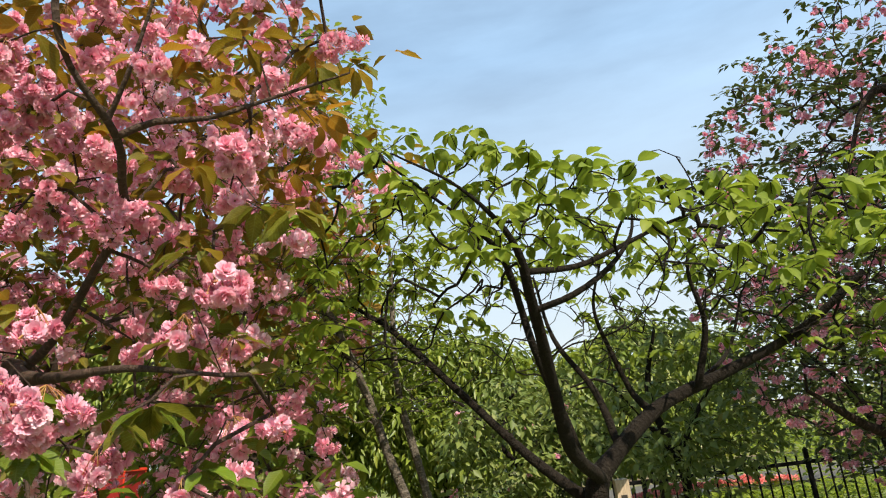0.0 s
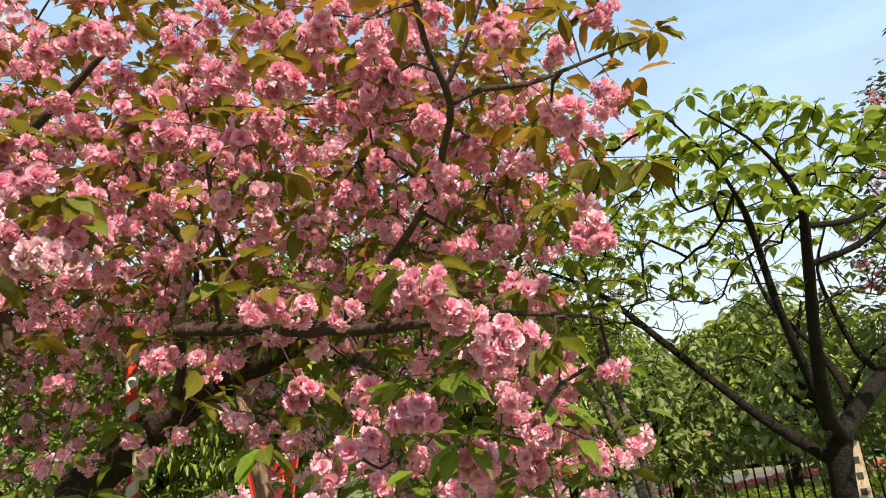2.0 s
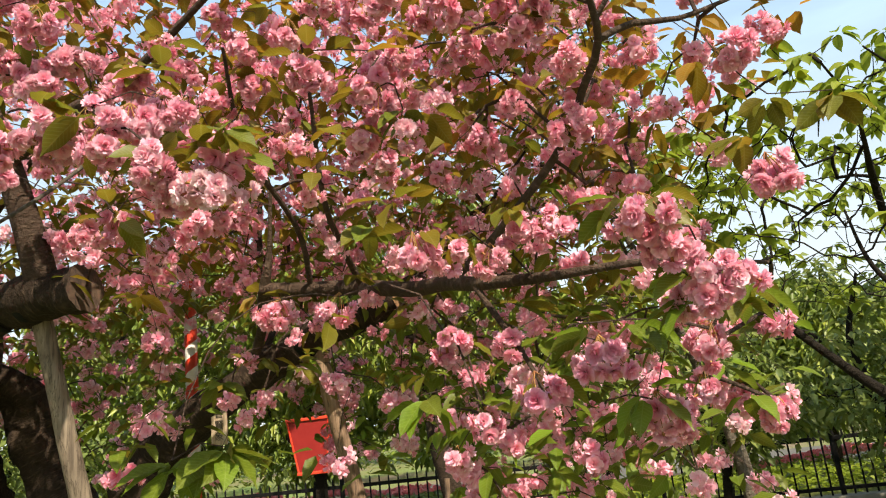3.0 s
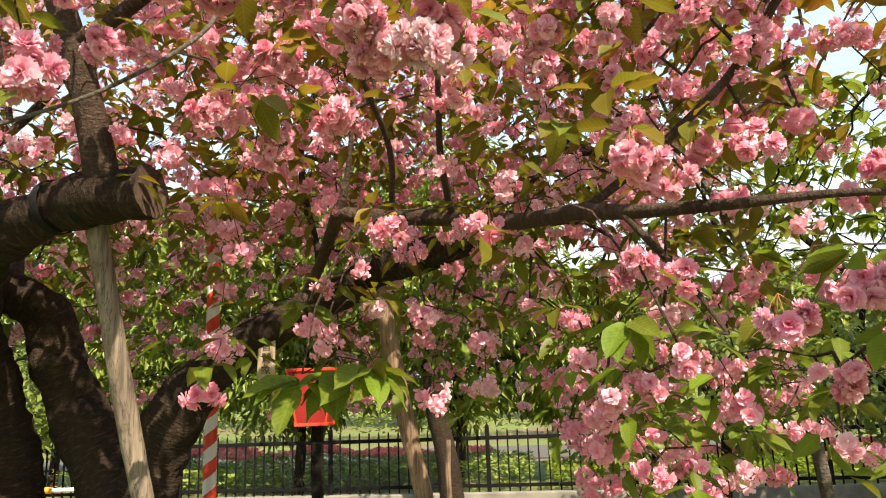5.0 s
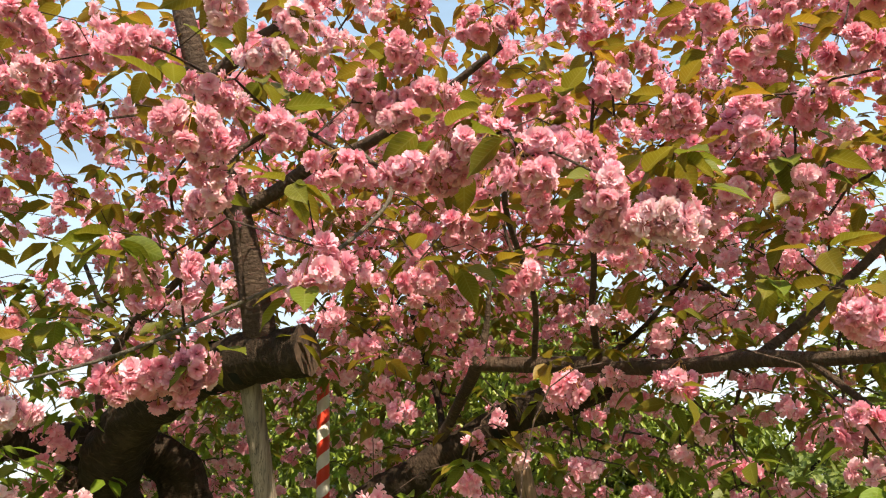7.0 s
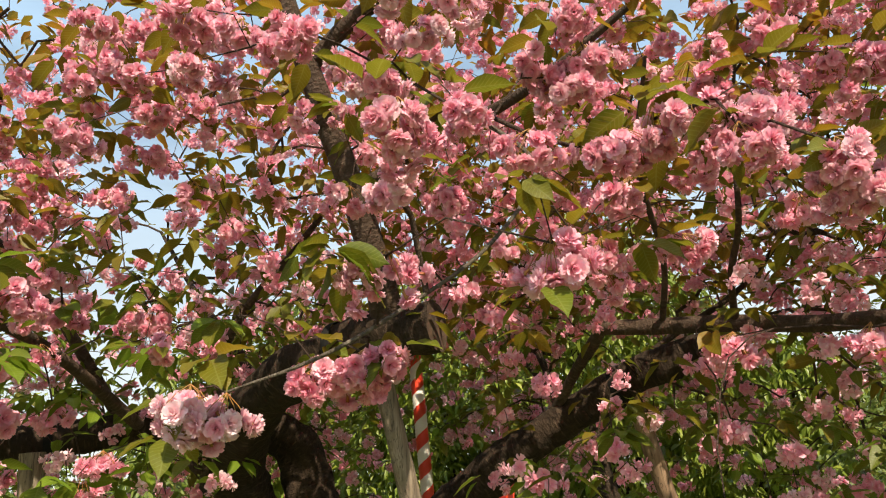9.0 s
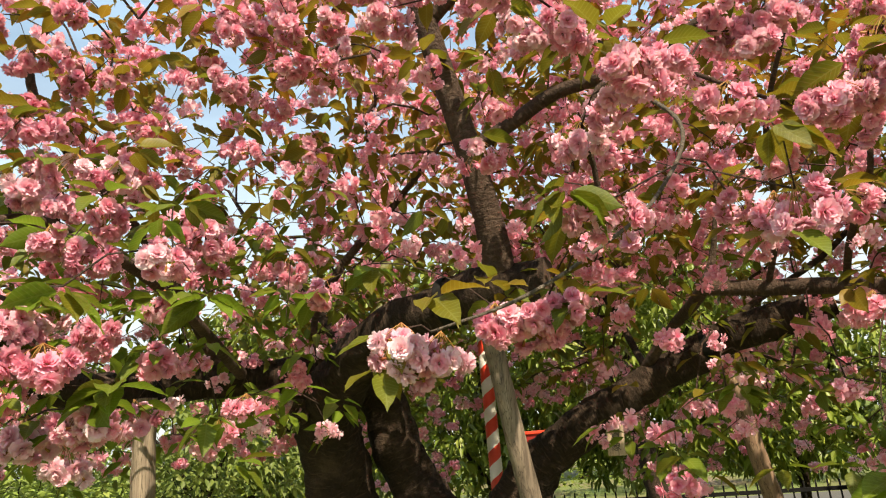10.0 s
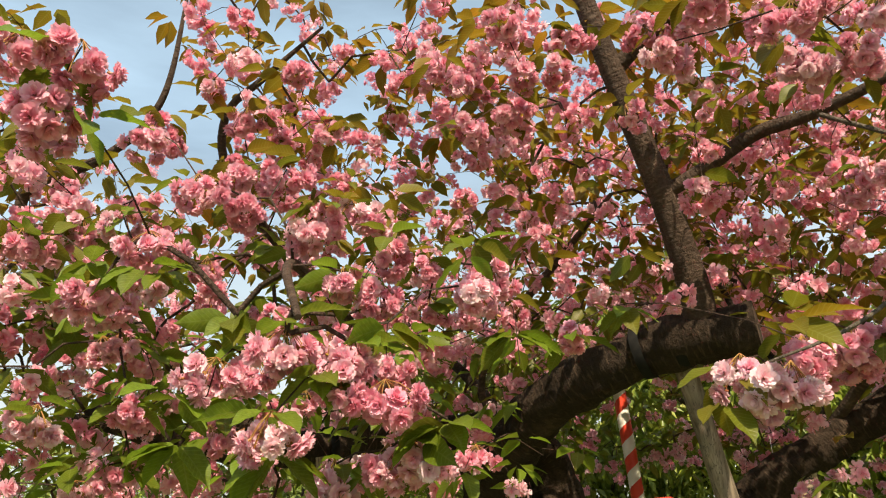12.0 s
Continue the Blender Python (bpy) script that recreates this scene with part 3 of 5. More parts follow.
BAR = bar_mesh("bar", 0.02, 0.83, 0.03)
POST = bar_mesh("post", 0.055, 0.9, 0.035)
for z, h in ((0.86, 0.05), (0.24, 0.045)):
    part("rail", box(bmesh.new(), (30, 0.035, h), (-4, 0, z), 0.004), IRON, fence)
PITCH = 0.137
for i in range(-102, 68):
    x = -1.807 + i * PITCH
    p = i % 16 == 0
    ob = link("post" if p else "bar", POST if p else BAR, fence)
    ob.location = (x, 0.0 if p else 0.004, 0.12)

# ---- the pink double cherry on its props ----
cherry = thing("cherry_tree", (-3.3, 3.5, 0), "old double cherry in full pink blossom with bronze young leaves", "tree")
INV = Matrix.Translation((3.3, -3.5, 0))


def tree_part(name, soup, mats, owner, label="", kind="", inv=None):
    ob = link(name, soup.mesh(name, mats), owner, label, kind=kind)
    ob.matrix_parent_inverse = inv if inv is not None else INV
    return ob


pink = Growth(5)
STEMS = {}
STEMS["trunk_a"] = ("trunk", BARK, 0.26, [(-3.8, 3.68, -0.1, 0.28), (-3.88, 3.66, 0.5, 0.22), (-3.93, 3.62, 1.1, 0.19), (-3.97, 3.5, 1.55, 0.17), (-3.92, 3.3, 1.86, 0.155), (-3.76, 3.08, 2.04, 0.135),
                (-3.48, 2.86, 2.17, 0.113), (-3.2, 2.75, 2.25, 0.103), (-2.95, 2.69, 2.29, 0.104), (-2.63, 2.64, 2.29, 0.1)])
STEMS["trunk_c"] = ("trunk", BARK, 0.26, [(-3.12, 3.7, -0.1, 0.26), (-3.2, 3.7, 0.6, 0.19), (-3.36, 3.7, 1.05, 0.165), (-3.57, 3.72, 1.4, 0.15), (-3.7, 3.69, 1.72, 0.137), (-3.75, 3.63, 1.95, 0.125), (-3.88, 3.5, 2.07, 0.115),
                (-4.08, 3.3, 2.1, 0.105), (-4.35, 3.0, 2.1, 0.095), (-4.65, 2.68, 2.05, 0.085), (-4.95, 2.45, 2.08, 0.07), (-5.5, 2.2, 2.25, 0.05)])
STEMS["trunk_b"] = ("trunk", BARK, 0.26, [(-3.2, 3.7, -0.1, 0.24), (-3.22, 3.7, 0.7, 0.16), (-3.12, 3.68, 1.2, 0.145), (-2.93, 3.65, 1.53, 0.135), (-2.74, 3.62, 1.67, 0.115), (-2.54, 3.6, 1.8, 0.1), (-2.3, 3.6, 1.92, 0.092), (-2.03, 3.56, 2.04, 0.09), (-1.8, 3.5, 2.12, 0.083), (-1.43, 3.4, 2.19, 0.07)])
STEMS["upright"] = ("limb", BARK_YOUNG, 0.05, [(-2.85, 2.68, 2.25, 0.075), (-2.83, 2.6, 2.42, 0.066), (-2.87, 2.47, 2.8, 0.056), (-2.95, 2.3, 3.25, 0.05), (-3.03, 2.15, 3.7, 0.043), (-3.1, 2.05, 4.2, 0.03)])
STEMS["side"] = ("limb", BARK_YOUNG, 0.06, [(-2.88, 2.45, 2.84, 0.032), (-2.7, 2.42, 2.9, 0.03), (-2.5, 2.36, 2.97, 0.028), (-2.3, 2.28, 2.96, 0.024), (-2.05, 2.15, 2.98, 0.018), (-1.7, 2.0, 3.1, 0.011)])
STEMS["fork"] = ("limb", BARK_YOUNG, 0.06, [(-2.98, 2.28, 3.35, 0.036), (-2.75, 2.22, 3.48, 0.033), (-2.45, 2.15, 3.55, 0.028), (-2.1, 2.05, 3.68, 0.02), (-1.7, 1.95, 3.9, 0.012)])
STEMS["level"] = ("limb", BARK_YOUNG, 0.06, [(-2.02, 3.08, 2.27, 0.034), (-1.8, 3.05, 2.235, 0.035), (-1.5, 2.95, 2.185, 0.035), (-1.23, 2.75, 2.105, 0.032), (-1.03, 2.4, 2.04, 0.028), (-0.9, 2.24, 1.99, 0.024), (-0.67, 2.02, 1.94, 0.016), (-0.4, 1.9, 1.92, 0.01), (-0.12, 1.82, 1.86, 0.005)])
STEMS["level_root"] = ("limb", BARK_YOUNG, 0.06, [(-2.3, 3.57, 2, 0.03), (-2.17, 3.4, 2.14, 0.026), (-2.02, 3.1, 2.26, 0.03), (-1.95, 3.02, 2.42, 0.014), (-1.9, 2.95, 2.7, 0.008)])
STEMS["right_up"] = ("limb", BARK_YOUNG, 0.06, [(-1.03, 2.42, 2.04, 0.016), (-0.88, 2.36, 2.13, 0.0155), (-0.65, 2.19, 2.3, 0.0135), (-0.53, 2.13, 2.43, 0.013), (-0.485, 2.03, 2.505, 0.0125), (-0.427, 1.88, 2.588, 0.012), (-0.462, 1.7, 2.717, 0.009), (-0.46, 1.62, 2.85, 0.01), (-0.42, 1.6, 3.1, 0.007)])
STEMS["right_arm"] = ("limb", BARK_YOUNG, 0.06, [(-0.427, 1.88, 2.588, 0.011), (-0.32, 1.9, 2.63, 0.01), (-0.18, 1.94, 2.64, 0.008), (0, 1.98, 2.7, 0.006), (0.24, 2.03, 2.78, 0.003)])
STEMS["left_up"] = ("limb", BARK_YOUNG, 0.08, [(-4.8, 2.55, 2.06, 0.05), (-5.3, 2.3, 2.6, 0.04), (-5.85, 2.1, 3.1, 0.032), (-5.87, 2, 3.4, 0.028), (-5.34, 1.95, 3.42, 0.022), (-4.98, 1.92, 3.62, 0.016), (-4.8, 1.85, 4.2, 0.007)])
STEMS["left_mid"] = ("limb", BARK_YOUNG, 0.08, [(-4.35, 3, 2.1, 0.03), (-4.5, 2.6, 2.7, 0.026), (-4.72, 2.15, 3.2, 0.022), (-4.64, 1.95, 3.44, 0.018), (-4.4, 1.9, 3.55, 0.014), (-4.1, 1.88, 3.7, 0.006)])
STEMS["inner"] = ("limb", BARK_YOUNG, 0.08, [(-3.9, 3.2, 2.1, 0.02), (-3.9, 3.1, 2.35, 0.018), (-3.68, 2.99, 2.6, 0.021), (-3.42, 3, 2.85, 0.018), (-3.1, 2.9, 3.1, 0.01)])
STEMS["back"] = ("limb", BARK, 0.1, [(-2.3, 3.62, 1.98, 0.02), (-2.4, 4.1, 2.3, 0.02), (-2.6, 4.4, 2.9, 0.02), (-2.6, 4.6, 3.5, 0.02), (-2.2, 4.7, 4.1, 0.01)])
STEMS["back_left"] = ("limb", BARK, 0.1, [(-3.85, 3.5, 2.02, 0.05), (-4.2, 3.9, 2.5, 0.035), (-4.8, 4.3, 3.1, 0.025), (-5.3, 4.5, 3.8, 0.012)])
STEMS["back_right"] = ("limb", BARK, 0.1, [(-2.0, 3.52, 2.06, 0.022), (-1.7, 3.85, 2.3, 0.018), (-1.2, 4.1, 2.6, 0.016), (-0.7, 4.0, 3.1, 0.008)])
STEMS["front_twig"] = ("limb", BARK_PALE, 0.08, [(-2.3, 2.28, 2.96, 0.009), (-2.1, 2.0, 2.6, 0.007), (-2.22, 1.72, 2.28, 0.0055), (-2.42, 1.5, 2.08, 0.005), (-2.58, 1.4, 1.98, 0.0045), (-2.76, 1.32, 1.92, 0.003)])
STEMS["front_left"] = ("limb", BARK_YOUNG, 0.08, [(-4.2, 2.9, 2.1, 0.03), (-4.1, 2.2, 2.35, 0.024), (-3.95, 1.5, 2.4, 0.018), (-3.75, 1.05, 2.25, 0.012), (-3.6, 0.85, 2.05, 0.007)])
STEMS["right_tip"] = ("limb", BARK_YOUNG, 0.06, [(-0.44, 1.85, 2.62, 0.008), (-0.36, 1.8, 2.72, 0.007), (-0.28, 1.75, 2.85, 0.005), (-0.2, 1.7, 3, 0.003)])
STEMS["riser"] = ("limb", BARK_YOUNG, 0.06, [(-1.49, 2.94, 2.19, 0.016), (-1.5, 2.7, 2.33, 0.013), (-1.477, 2.45, 2.45, 0.011), (-1.45, 2.3, 2.75, 0.008), (-1.4, 2.1, 3, 0.004)])
STEMS["riser_b"] = ("limb", BARK_YOUNG, 0.06, [(-1.76, 3.04, 2.23, 0.014), (-1.72, 2.8, 2.45, 0.012), (-1.77, 2.4, 2.7, 0.011), (-1.7, 2.1, 2.95, 0.006)])
STEMS["droop"] = ("limb", BARK_YOUNG, 0.06, [(-0.92, 2.25, 2, 0.012), (-0.86, 2.17, 1.886, 0.011), (-0.78, 2.07, 1.74, 0.008), (-0.72, 2, 1.6, 0.004)])
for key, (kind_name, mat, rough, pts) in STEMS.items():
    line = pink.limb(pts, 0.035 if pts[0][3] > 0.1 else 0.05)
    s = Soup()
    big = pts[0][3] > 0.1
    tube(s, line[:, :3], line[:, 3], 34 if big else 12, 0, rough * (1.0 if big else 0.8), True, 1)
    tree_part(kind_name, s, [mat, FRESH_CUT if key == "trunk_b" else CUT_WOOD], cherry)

# the ring of a sawn branch on the first trunk
s = Soup()
ang = np.linspace(0, 2 * math.pi, 25)
for r0, r1 in ((0.05, 0.014), (0.026, 0.009)):
    tube(s, np.stack([-4.0 + r0 * np.cos(ang), 3.12 + 0.02 * np.sin(ang * 3), 1.91 + r0 * np.sin(ang)], 1), [r1] * 25, 8, 0, 0.2, False)
tree_part("branch_scar", s, [BARK_YOUNG], cherry, "brown ring of a sawn branch")

# boughs in front: where their flower clusters hang
BOUGHS = {}
BOUGHS["low_left"] = [(-4.15, 0.89, 2.19), (-3.85, 1.46, 1.7), (-3.83, 0.91, 1.96), (-3.81, 1, 1.99), (-3.78, 1.4, 2.15), (-3.76, 1.26, 1.77), (-3.71, 1.19, 1.76), (-3.69, 0.9, 1.83), (-3.66, 1.16, 2.21), (-3.65, 0.89, 1.99), (-3.64, 1.06, 2.02), (-3.61, 1.28, 2), (-3.6, 1.24, 2.18), (-3.58, 1.2, 1.78), (-3.57, 0.98, 1.93), (-3.56, 1.24, 2.29), (-3.51, 1.16, 1.78), (-3.49, 1, 1.88), (-3.33, 1.32, 2.2), (-3.32, 1.15, 2.11), (-3.56, 1, 1.98)]
BOUGHS["high_left"] = [(-4.84, 1.98, 3.83), (-4.47, 1.31, 2.68), (-4.46, 1.86, 3.59), (-4.22, 1.13, 2.78), (-4.18, 1.04, 2.7), (-4.14, 2.32, 2.65), (-4.04, 0.92, 2.3), (-4.03, 1.23, 2.63), (-4.02, 1.05, 2.51), (-4.01, 1.74, 3.05), (-3.97, 2.4, 2.67), (-3.96, 1.17, 2.49), (-3.88, 1.26, 2.61), (-3.81, 0.47, 2.45), (-3.78, 1.19, 2.38), (-3.77, 1.92, 3.34), (-3.67, 1.24, 2.43), (-3.61, 1.82, 3.34), (-3.61, 2.57, 3.09), (-3.55, 1.88, 2.71), (-3.44, 2.12, 3.15), (-3.39, 1.53, 2.77), (-3.35, 1.81, 2.98), (-3.93, 0.45, 2.5), (-3.88, 0.48, 2.36)]
BOUGHS["over_stub"] = [(-3.24, 1.42, 3.04), (-3.22, 1.59, 2.94), (-3.2, 1.72, 2.13), (-2.81, 1.3, 2.7), (-2.78, 1.25, 1.85), (-2.72, 1.11, 2.69), (-2.72, 1.33, 2.8), (-2.68, 1.87, 2.84), (-2.61, 1.58, 1.95), (-2.53, 1.21, 2.65), (-2.49, 1.52, 2.74), (-2.43, 1.55, 2.7), (-2.38, 1.38, 2.32), (-2.38, 1.39, 2.62), (-2.37, 1.85, 2.46), (-2.36, 2.54, 2.26), (-2.34, 1.2, 2.07), (-2.3, 1.23, 2.34), (-2.28, 2.52, 1.66), (-2.28, 1.44, 2.76), (-2.28, 1.21, 2.72), (-2.26, 1.1, 2.33), (-2.26, 2.37, 1.5), (-2.21, 2.5, 1.99), (-2.52, 1.57, 1.95), (-2.65, 1.53, 1.95), (-2.81, 1.27, 1.88), (-3.09, 1.7, 3.15), (-2.83, 1.7, 3.07), (-3.14, 1.7, 3.01), (-3.29, 1.7, 3.22)]
BOUGHS["middle"] = [(-2.19, 1.49, 2.86), (-2.18, 1.34, 2.44), (-2.05, 1.38, 2.35), (-2.03, 2.74, 1.75), (-2.02, 1.51, 2.62), (-2.02, 1.15, 2.02), (-2.01, 1.94, 2.28), (-1.95, 1.52, 2.55), (-1.95, 2.02, 2.19), (-1.94, 1.7, 2.18), (-1.92, 1.46, 2.71), (-1.9, 1.54, 2.63), (-1.89, 1.32, 2.29), (-1.82, 1.43, 2.32), (-1.79, 1.34, 2.33), (-1.73, 1.77, 3.02), (-1.73, 1.86, 2.2), (-1.71, 1.39, 2.34), (-1.68, 1.49, 2.49), (-1.67, 1.65, 2.5), (-1.64, 1.34, 2.25), (-1.59, 1.38, 2.32), (-1.55, 2.62, 1.46), (-1.55, 1.46, 2.37), (-1.54, 1.98, 2.69), (-1.5, 1.65, 2.91), (-1.49, 1.32, 2.17), (-1.49, 2.59, 2.28), (-1.48, 2.45, 2.53), (-1.45, 1.38, 2.12)]
BOUGHS["right_high"] = [(-1.4, 2, 3.1), (-1.37, 1.89, 2.81), (-1.31, 2.38, 2.4), (-1.25, 1.67, 2.54), (-1.17, 1.79, 2.34), (-1.15, 2.08, 2.37), (-1.11, 1.82, 2.54), (-1.06, 1.73, 2.44), (-1.05, 1.64, 2.69), (-1.03, 1.92, 2.64), (-0.99, 1.72, 2.31), (-0.99, 2.19, 2.49), (-0.94, 1.97, 2.28), (-0.86, 1.59, 2.59), (-0.85, 2.06, 2.41), (-0.83, 2.25, 2.49), (-0.76, 1.62, 2.75), (-0.72, 2.04, 2.49), (-0.69, 1.79, 2.61), (-0.6, 1.64, 2.73), (-0.6, 1.81, 2.63), (-0.58, 2.09, 2.38), (-0.41, 2.27, 2.6), (-0.31, 2.48, 2.44), (-0.25, 1.72, 2.68), (-0.12, 1.88, 2.44)]
BOUGHS["right_low"] = [(-1.37, 1.35, 2.11), (-1.35, 1.43, 2.18), (-1.26, 2.62, 2.2), (-1.02, 2.33, 1.4), (-0.98, 1.6, 1.96), (-0.97, 1.67, 1.98), (-0.92, 1.76, 1.98), (-0.88, 2.31, 1.22), (-0.88, 1.83, 1.53), (-0.85, 2.59, 1.31), (-0.82, 1.91, 1.98), (-0.78, 2.07, 1.75), (-0.75, 1.97, 2.08), (-0.73, 1.59, 1.59), (-0.64, 1.87, 2.06), (-0.58, 1.56, 1.65), (-0.55, 2.73, 1.38), (-0.5, 2.79, 1.39), (-0.48, 1.29, 1.88), (-0.47, 1.65, 1.52), (-0.43, 1.36, 1.84), (-0.4, 2.65, 1.32), (-0.33, 1.62, 1.65), (-0.32, 1.41, 1.77), (-0.27, 1.95, 2), (-0.09, 1.76, 2.07), (-0.38, 1.45, 1.74), (-0.36, 2.77, 1.42)]
BOUGHS["over_stub"] += [(-2.72, 1.26, 1.85), (-2.53, 1.56, 1.96)]
SHOWN = [(x, y, z + 0.025) for bough in BOUGHS.values() for x, y, z in bough]


# whorls of larger green leaves on low front twigs
WHORL_AT = [(-1.77, 1.85, 1.52, 0.06, 1.35), (-1.68, 1.87, 1.53, 0.04, 1.25), (-1.01, 1.7, 1.61, 0.08, 1.0), (-3.4, 1.1, 1.84, 0.08, 1.0), (-3.62, 0.98, 1.95, 0.08, 1.0), (-3.7, 0.93, 1.8, 0.08, 1.05), (-3.27, 1.24, 2.04, 0.1, 0.9),
            (-3.5, 1.05, 2.05, 0.1, 1.0), (-3.85, 1.0, 2.12, 0.12, 1.0), (-3.95, 0.95, 1.85, 0.1, 1.0), (-2.05, 1.09, 2.16, 0.7, 0.85), (-1.34, 1.35, 2.24, 0.5, 0.9), (-2.42, 1.12, 2.12, 0.3, 0.9),
            (-1.6, 1.83, 1.54, 0.1, 1.2), (0.26, 2.03, 2.79, 0.82, 1.0), (0.14, 2.0, 2.8, 0.7, 0.9), (0.1, 1.75, 2.24, 0.6, 0.9), (-0.02, 1.85, 2.3, 0.6, 0.8), (-0.05, 1.9, 2.85, 0.7, 0.9), (-0.22, 1.64, 1.78, 0.4, 1.0), (-1.12, 1.7, 2.07, 0.4, 0.9), (-2.23, 1.45, 2.53, 0.75, 0.8),
            (-2.0, 2.6, 1.8, 0.1, 0.9), (-0.5, 1.62, 1.72, 0.1, 0.9), (-4.3, 1.0, 2.35, 0.2, 1.0), (-3.05, 1.75, 2.2, 0.2, 0.9), (-1.0, 1.75, 2.4, 0.55, 0.9)]
WHORLS = np.array([w[:3] for w in WHORL_AT])
WHORL_HUE = np.array([w[3] for w in WHORL_AT])


def crown(x, y, z):
    wob = 0.22 * gnarl(x, y, z, 1.3)
    right = -0.2 + 0.5 * wob + 0.17 * min(1.4, max(0, (y - 1.3) / 0.7)) + 0.22 * min(1, max(0, (z - 2.0) / 0.5)) - 0.25 * max(0, z - 3.1) - 0.2 * max(0, y - 2.8)
    if x > right or y > 5.9 + wob - 1.6 * min(1, max(0, (-4.6 - x) / 0.6)):
        return False
    front = 1.9 + wob
    if x < -4.1:
        front -= 0.9 * min(1, (-4.1 - x) / 0.4)
    if -3.3 < x < -1.2:
        front = max(front, 2.6 - 1.2 * max(0, z - 2.1)) if z < 2.6 and x < -1.9 else front
    if y < front:
        return False
    low = 1.95 if x < -1.25 else (1.08 if x > -1.0 else 1.08 + 0.87 * (-1.0 - x) / 0.25)
    if x < -3.3 and y < 2.2:
        low = 1.8
    if x < -2.0 and 2.2 < y < 5.0:
        low = 2.3 if y < 3 else (2.4 if y < 5.1 and x > -3.75 else 1.8)
        if x < -3.7 and y > 2.6:
            low = 1.75
    top = 4.7 - 0.12 * (x + 3) ** 2 * 0.3 + wob
    if z < low + 0.5 * wob or z > top or z > 2.9 + 0.72 * (y - 0.2):
        return False
    if -3.35 < x < -2.45 and y < 2.35 and 2.15 < z < 3.5 and gnarl(x, y, z, 7.0) < 0.22:
        return False
    if -2.1 < x < -0.8 and y < 3.5 and 1.95 < z < 2.28 and gnarl(x, y, z, 9.0) < 0.3:
        return False
    hole = -0.45 if y > 2.8 and z < (4.2 if x > -3.2 else (3.6 if x > -4.4 else 2.8)) else (-0.22 if x < -1.0 else -0.14) + 0.1 * min(1, max(0, z - 2.8))
    hole += 0.2 * min(1, max(0, -3.3 - x)) * min(1, max(0, (z - 2.7) / 0.4))
    if x > -2.3 and y > 2.7 and z < 2.6:
        hole = -0.08
    return gnarl(x + 7, y, z, 1.15) > hole


spots = spread(3000, crown, (-7.2, 0.6, 1.0), (0.4, 5.8, 4.9), 0.15, 11)
low_bough = spread(50, lambda x, y, z: y > 1.35 + 0.2 * gnarl(x, y, z, 2.0) - 0.7 * min(1, max(0, -4.15 - x) / 0.3) and x < -3.3 - 0.35 * (y - 1.2) and gnarl(x, y, z, 2.2) > -0.3,
                   (-5.4, 0.7, 1.78), (-3.0, 1.9, 2.6), 0.15, 13)
# sprays that hang before and behind the forked trunk
skirt = spread(135, lambda x, y, z: not 3.42 < y < 5.0 and (x > -2.68 or x < -3.8 or z > 2.05) and not (-2.75 < x < -1.45 and y < 3.5 and gnarl(x, y, z, 6.0) < 0.3) and gnarl(x, y, z, 2.6) > (-0.15 if y < 3.4 else (0.02 if x > -2.3 else -0.25)) and z < 1.75 + 0.2 * (x + 2.9) + (0.25 if x > -2.4 or y > 4.6 else 0) + 0.25 and (y > 4 or x > -3.05 + 0.5 * (2.1 - z)),
               (-4.6, 2.75, 1.4), (-1.1, 5.8, 2.25), 0.14, 15)
upper = spread(70, lambda x, y, z: gnarl(x, y, z, 2.0) > -0.3 and not (-3.2 < x < -2.75 and y < 2.3), (-4.6, 1.5, 2.95), (-2.3, 2.7, 4.0), 0.15, 16)
spots = np.vstack([np.array(SHOWN), low_bough, skirt, upper, spots])
pink.reach(np.vstack([spots, WHORLS]) + np.array([0, 0, 0.02]))
s = Soup()
pink.draw(s)
tree_part("twig_mass", s, [TWIG], cherry, "thin brown twigs", "stuff")

